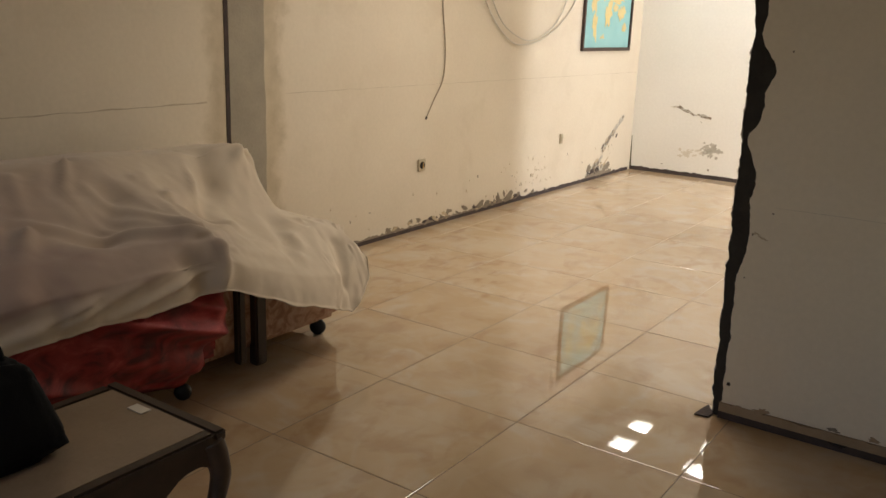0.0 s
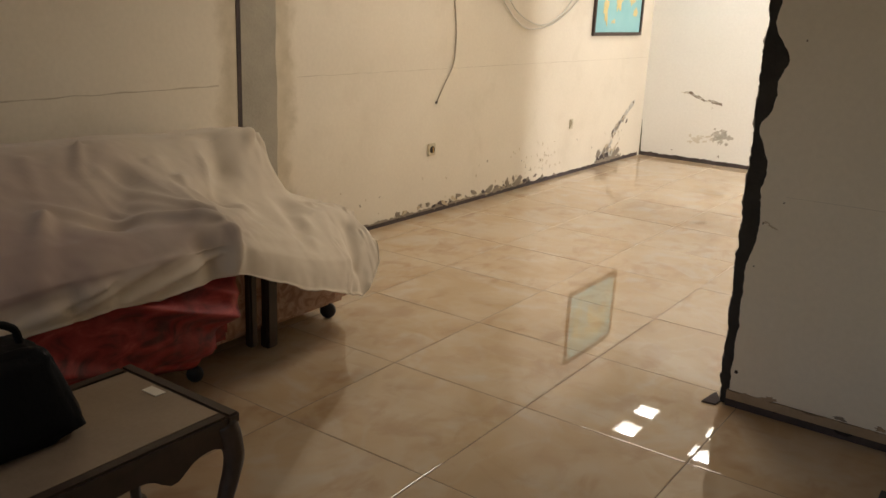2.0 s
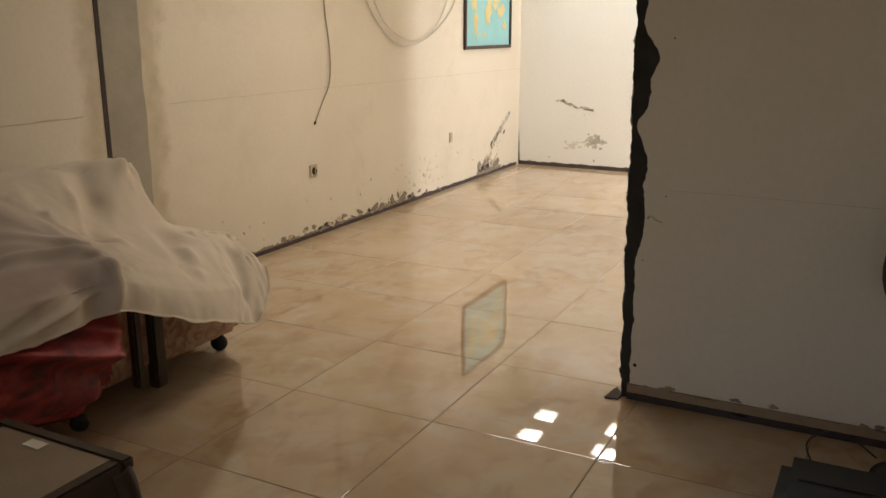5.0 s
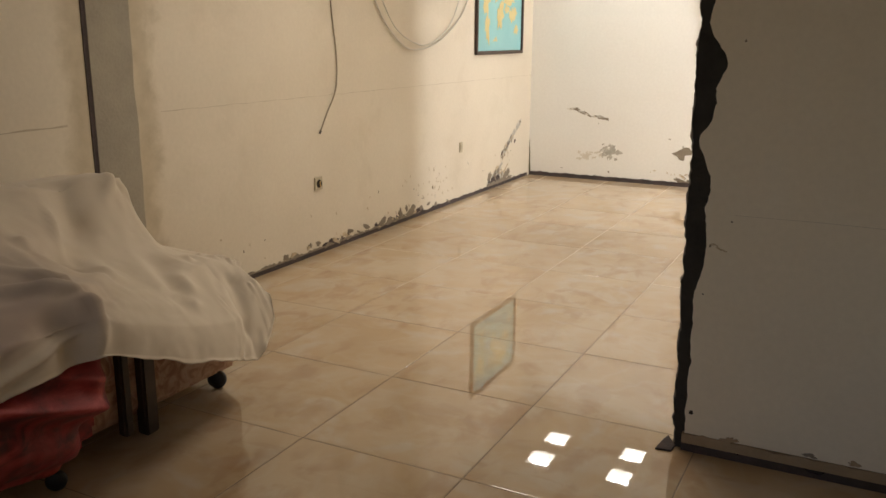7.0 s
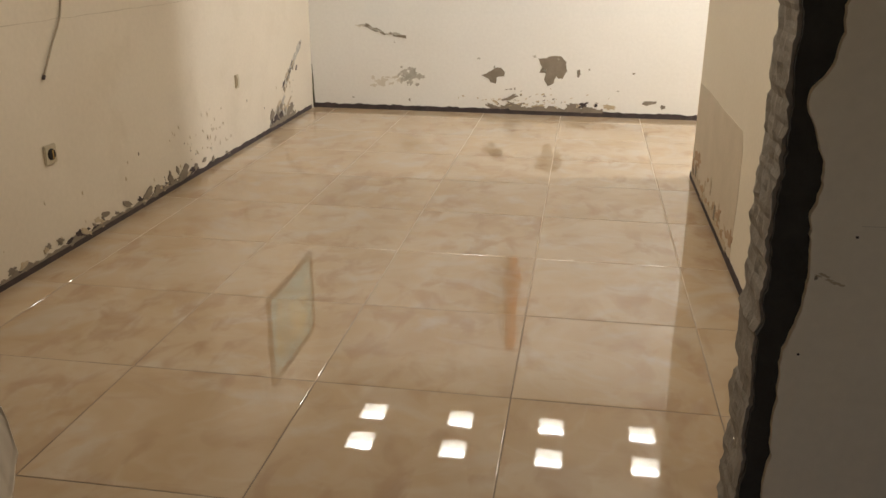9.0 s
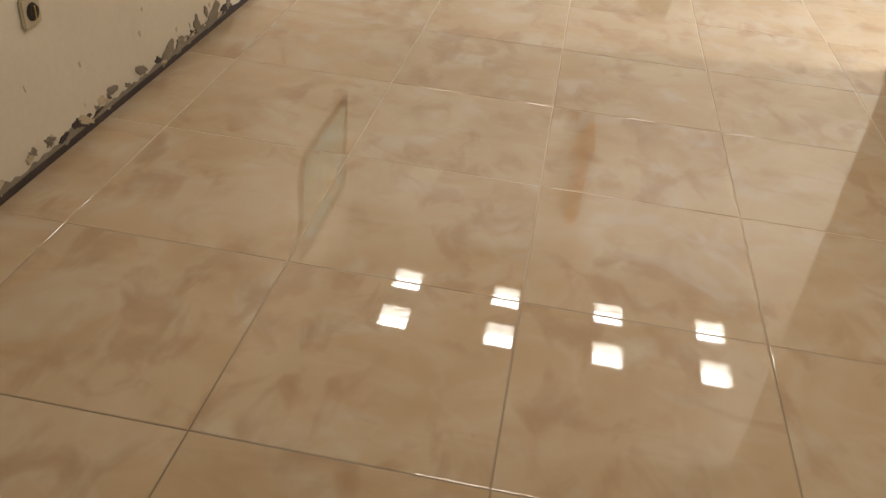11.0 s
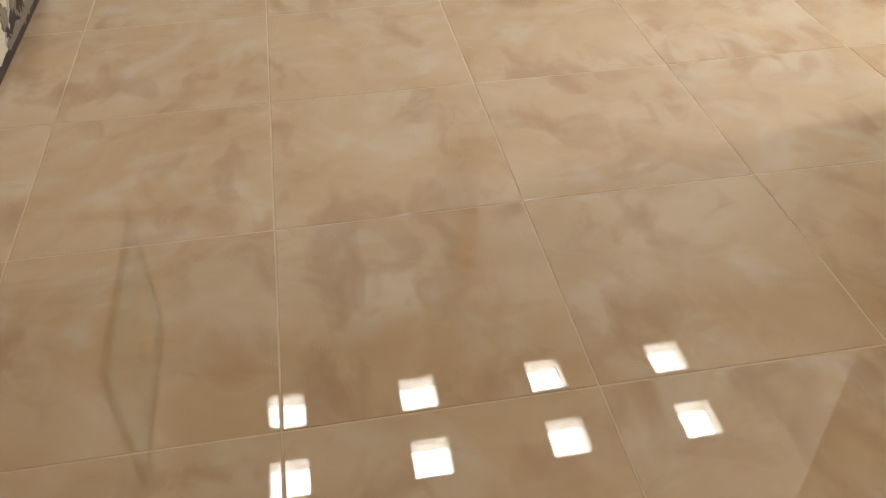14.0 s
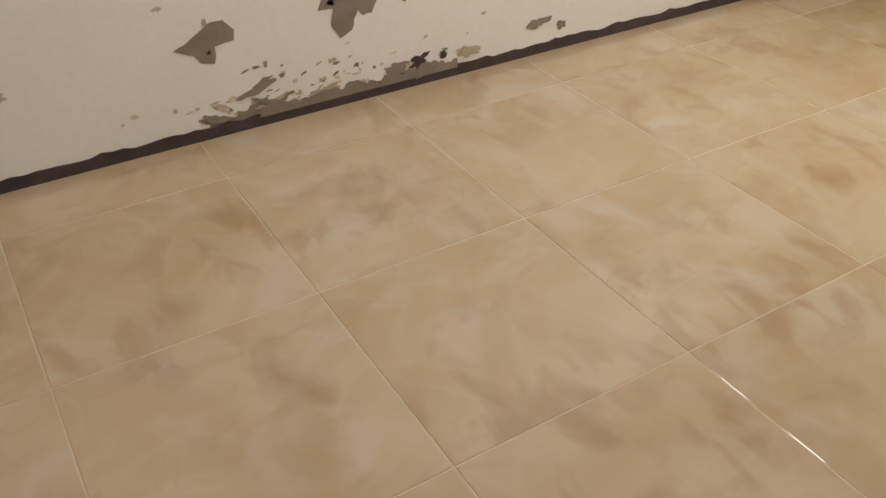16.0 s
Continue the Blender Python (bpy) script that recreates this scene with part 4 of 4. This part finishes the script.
# red velvet footstool in front of the seat
stool = tagged(new("footstool"), "footstool covered in crumpled red velvet on black castors", "footstool")
part("cushion", box(0.93, 1.12, -7.3, -6.2, 0.16, 0.56, 0.05), M_RED, stool)
bm = bmesh.new()
grid = []
for i in range(141):
    row = []
    for j in range(61):
        u, v = i / 140, j / 60
        end = max(0.0, (u - 0.84) / 0.16)
        y = -7.35 + 1.20 * u - 0.02 * end * v
        x = 1.13 + 0.08 * math.sin(math.pi * min(1, v * 1.15)) - 0.15 * (max(0, v - 0.5) / 0.5) ** 1.5 - 0.17 * end**2.2
        z = 0.60 - 0.54 * v + 0.06 * (1 - u) * v + 0.09 * end**2 * v
        d = y * 2.4 + z * 5.2
        f = 0.035 * noise.noise((d, z * 1.5, 1.0)) + 0.085 * (0.5 - abs(noise.noise((d * 1.3, z * 1.6 + 4, 6.0))) * 2.6) * min(1, 3 * v) * (1 - 0.6 * end) + 0.006 * noise.noise((y * 22, z * 22, 3.0))
        row.append(bm.verts.new((x + f, y, z + 0.014 * noise.noise((y * 5, 2, 2)) * v)))
    grid.append(row)
for i in range(140):
    for j in range(60):
        bm.faces.new((grid[i][j], grid[i + 1][j], grid[i + 1][j + 1], grid[i][j + 1]))
velvet = part("velvet_cover", bm, M_RED, stool, "crumpled red velvet", True)
for x, y in ((0.955, -6.26), (0.985, -7.25), (1.08, -6.9)):
    w = part("castor", lathe([(0.001, -0.014), (0.024, -0.014), (0.031, -0.008), (0.031, 0.008), (0.024, 0.014), (0.001, 0.014)], pose(x, y, 0.0315, 90, 0, 40)), M_CASTOR, stool, "", True)
    part("stem", tube([(x, y, 0.05), (x, y, 0.18)], 0.012, 8), M_CASTOR, w)

# ---- coffee table ----
TX0, TX1, TY0, TY1, TZ = 1.45, 1.885, -7.75, -6.85, 0.415
table = tagged(new("coffee_table"), "dark wooden coffee table with cabriole legs and scalloped apron", "table")
part("tabletop", box(TX0 + 0.035, TX1 - 0.035, TY0 + 0.035, TY1 - 0.035, TZ - 0.02, TZ - 0.003, 0.002), mottled("worn_brown_top", (0.24, 0.18, 0.125), (0.35, 0.27, 0.195), 5, 0.32, 0.06, 80), table, "worn brown inlaid panel")
for x0, x1, y0, y1, nm in ((TX0, TX1, TY1 - 0.036, TY1, "rim"), (TX0, TX1, TY0, TY0 + 0.036, "rim"), (TX0, TX0 + 0.036, TY0 + 0.036, TY1 - 0.036, "rim"), (TX1 - 0.036, TX1, TY0 + 0.036, TY1 - 0.036, "rim")):
    part(nm, box(x0, x1, y0, y1, TZ - 0.03, TZ, 0.006), M_DARKWOOD, table)


def apron(length, m):
    n = 40
    low = []
    for k in range(n + 1):
        s = k / n
        a = abs(s - 0.5)
        d = 0.046 + 0.042 * math.exp(-(((a - 0.31) / 0.055) ** 2)) + 0.012 * math.exp(-((a / 0.12) ** 2)) + 0.03 * (max(0, a - 0.44) / 0.06) ** 2
        low.append((length * s, -d))
    return prism([(length, 0.0), (0.0, 0.0)] + low, 0.02, m)


zt = TZ - 0.03
part("apron", apron(TX1 - TX0 - 0.06, Matrix(((1, 0, 0, TX0 + 0.03), (0, 0, -1, TY1 - 0.012), (0, 1, 0, zt), (0, 0, 0, 1)))), M_DARKWOOD, table)
part("apron", apron(TX1 - TX0 - 0.06, Matrix(((1, 0, 0, TX0 + 0.03), (0, 0, -1, TY0 + 0.032), (0, 1, 0, zt), (0, 0, 0, 1)))), M_DARKWOOD, table)
part("apron", apron(TY1 - TY0 - 0.06, Matrix(((0, 0, 1, TX1 - 0.032), (1, 0, 0, TY0 + 0.03), (0, 1, 0, zt), (0, 0, 0, 1)))), M_DARKWOOD, table)
part("apron", apron(TY1 - TY0 - 0.06, Matrix(((0, 0, 1, TX0 + 0.012), (1, 0, 0, TY0 + 0.03), (0, 1, 0, zt), (0, 0, 0, 1)))), M_DARKWOOD, table)
for cx, cy, dx, dy in ((TX1 - 0.03, TY1 - 0.03, 1, 1), (TX0 + 0.03, TY1 - 0.03, -1, 1), (TX1 - 0.03, TY0 + 0.03, 1, -1), (TX0 + 0.03, TY0 + 0.03, -1, -1)):
    keys = [(cx, cy, zt + 0.002), (cx + 0.012 * dx, cy + 0.012 * dy, 0.34), (cx + 0.016 * dx, cy + 0.016 * dy, 0.28), (cx - 0.002 * dx, cy - 0.002 * dy, 0.17), (cx - 0.012 * dx, cy - 0.012 * dy, 0.09), (cx, cy, 0.03), (cx + 0.018 * dx, cy + 0.018 * dy, 0.0)]
    pts = curve_points(keys, 5)
    rad = [0.036 - 0.021 * min(1, k / (len(pts) * 0.72)) ** 0.8 + 0.012 * max(0, (k / len(pts) - 0.82) / 0.18) for k in range(len(pts))]
    part("leg", tube(pts, rad, 10), M_DARKWOOD, table, "", True)

# things on the table
bag = tagged(new("black_bag"), "slumped black leather bag lying on the coffee table", "bag")
M_LEATHER = mottled("black_leather", (0.002, 0.002, 0.0025), (0.005, 0.005, 0.006), 12, 0.7, 0.4, 55)
M_LEATHER.node_tree.nodes["Principled BSDF"].inputs["Specular IOR Level"].default_value = 0.15
bm = bmesh.new()
bmesh.ops.create_uvsphere(bm, u_segments=56, v_segments=36, radius=1)
for v in bm.verts:
    c = v.co
    sx, sy, sz = (math.copysign(abs(q) ** 0.30, q) for q in c)
    up = (sz + 1) / 2
    f = 1 + 0.05 * noise.noise((c.x * 2.2, c.y * 2.2, c.z * 2.2)) + 0.035 * noise.noise((c.x * 6, c.y * 6, c.z * 5))
    x = 1.605 + 0.118 * sx * f * (1.0 - 0.45 * up)
    y = -7.325 + 0.205 * sy * f * (1.0 - 0.20 * up) - 0.030 * up
    v.co = Vector((x, y, max(TZ + 0.001, TZ + 0.001 + 0.113 * (sz * f + 1.0))))
part("body", bm, M_LEATHER, bag, "", True)
part("strap", tube(curve_points([(1.62, -7.44, 0.655), (1.64, -7.40, 0.70), (1.64, -7.32, 0.71), (1.63, -7.25, 0.68), (1.62, -7.23, 0.64)], 8), 0.009, 8), M_LEATHER, bag, "", True)
tagged(part("paper_scrap", box(1.61, 1.665, -6.93, -6.90, TZ - 0.0028, TZ - 0.0005), mat("white_paper", (0.78, 0.74, 0.66), 0.8)), "small white paper scrap lying on the coffee table", "paper")

# ---- beside the partition ----
M_BLUE = mottled("dark_blue_canvas", (0.030, 0.038, 0.050), (0.055, 0.068, 0.085), 9, 0.7, 0.3, 120)
tool_bag = tagged(new("tool_bag"), "dark blue canvas tool bag lying on the tiles", "bag")
bm = box(3.165, 3.75, -5.90, -5.54, 0.001, 0.125, 0.035)
for v in bm.verts:
    v.co += Vector((0.012 * noise.noise(v.co * 7), 0.012 * noise.noise(v.co * 6), 0.010 * noise.noise(v.co * 5))) if v.co.z > 0.03 else Vector()
part("body", bm, M_BLUE, tool_bag, "", True)
part("strap", tube(curve_points([(3.30, -5.86, 0.13), (3.36, -5.80, 0.145), (3.50, -5.78, 0.15), (3.62, -5.82, 0.135)], 8), 0.010, 8), M_BLUE, tool_bag, "", True)
tool_bag.location = (-0.02, 0.0, 0)
part("zip", box(3.22, 3.68, -5.726, -5.716, 0.124, 0.130), M_BLACKP, tool_bag)
for k, keys in enumerate(([(3.26, -5.52, 0.02), (3.20, -5.44, 0.10), (3.25, -5.36, 0.12), (3.32, -5.30, 0.09), (3.40, -5.26, 0.02)], [(3.16, -5.72, 0.012), (3.10, -5.74, 0.009), (3.05, -5.80, 0.008), (3.02, -5.92, 0.008)])):
    tagged(part("power_cord", tube(curve_points(keys, 8), 0.003, 8), M_BLACKP, None, "", True), "thin black power cord beside the tool bag", "cable")
fan = tagged(new("pedestal_fan"), "dark pedestal fan with a round guard beside the wall", "fan")
part("guard", lathe([(0.001, -0.05), (0.10, -0.05), (0.18, -0.03), (0.20, 0.0), (0.18, 0.03), (0.10, 0.05), (0.001, 0.05)], pose(3.53, -5.42, 0.70, 90, 0, 20), 36), M_BLACKP, fan, "", True)
part("pole", tube([(3.53, -5.40, 0.02), (3.53, -5.40, 0.55)], 0.014, 10), M_BLACKP, fan)
part("base", lathe([(0.15, 0.0), (0.15, 0.012), (0.12, 0.025), (0.03, 0.035), (0.001, 0.036)], pose(3.53, -5.36, 0.001), 28), M_BLACKP, fan, "", True)

# ---- floor tiles, last ----
random.seed(21)


def tile_mesh(x0, x1, y0, y1):
    w, h = x1 - x0, y1 - y0
    bm = bmesh.new()
    q = 0.0022
    lo = [(-w / 2, -h / 2), (w / 2, -h / 2), (w / 2, h / 2), (-w / 2, h / 2)]
    rings = []
    for inset, z in ((0.0, -0.012), (0.0, -0.0009), (0.0006, -0.0004), (q, -0.00002), (0.018, 0.0)):
        rings.append([bm.verts.new((x - math.copysign(min(inset, w * 0.4), x), y - math.copysign(min(inset, h * 0.4), y), z)) for x, y in lo])
    for a, c in zip(rings, rings[1:]):
        for k in range(4):
            bm.faces.new((a[k], a[(k + 1) % 4], c[(k + 1) % 4], c[k]))
    bm.faces.new(rings[-1])
    me = bpy.data.meshes.new("tile")
    bm.to_mesh(me)
    bm.free()
    me.materials.append(M_TILE)
    return me


xl = [0.0] + [0.2 + 0.6 * k for k in range(9)] + [5.2]
yl = [0.0] + [-0.24 - 0.6 * k for k in range(17)] + [S]
cache = {}
JOINT = 0.0019
for i in range(len(xl) - 1):
    for j in range(len(yl) - 1):
        x0, x1, y1, y0 = xl[i], xl[i + 1], yl[j], yl[j + 1]
        if x1 - x0 < 0.02 or y1 - y0 < 0.02:
            continue
        key = (round(x1 - x0, 4), round(y1 - y0, 4))
        if key not in cache:
            cache[key] = tile_mesh(JOINT, x1 - x0 - JOINT, JOINT, y1 - y0 - JOINT)
        t = new("tile", cache[key])
        t.parent = floor
        t.matrix_basis = pose((x0 + x1) / 2, (y0 + y1) / 2, 0, random.uniform(-0.06, 0.06), random.uniform(-0.06, 0.06), 0)
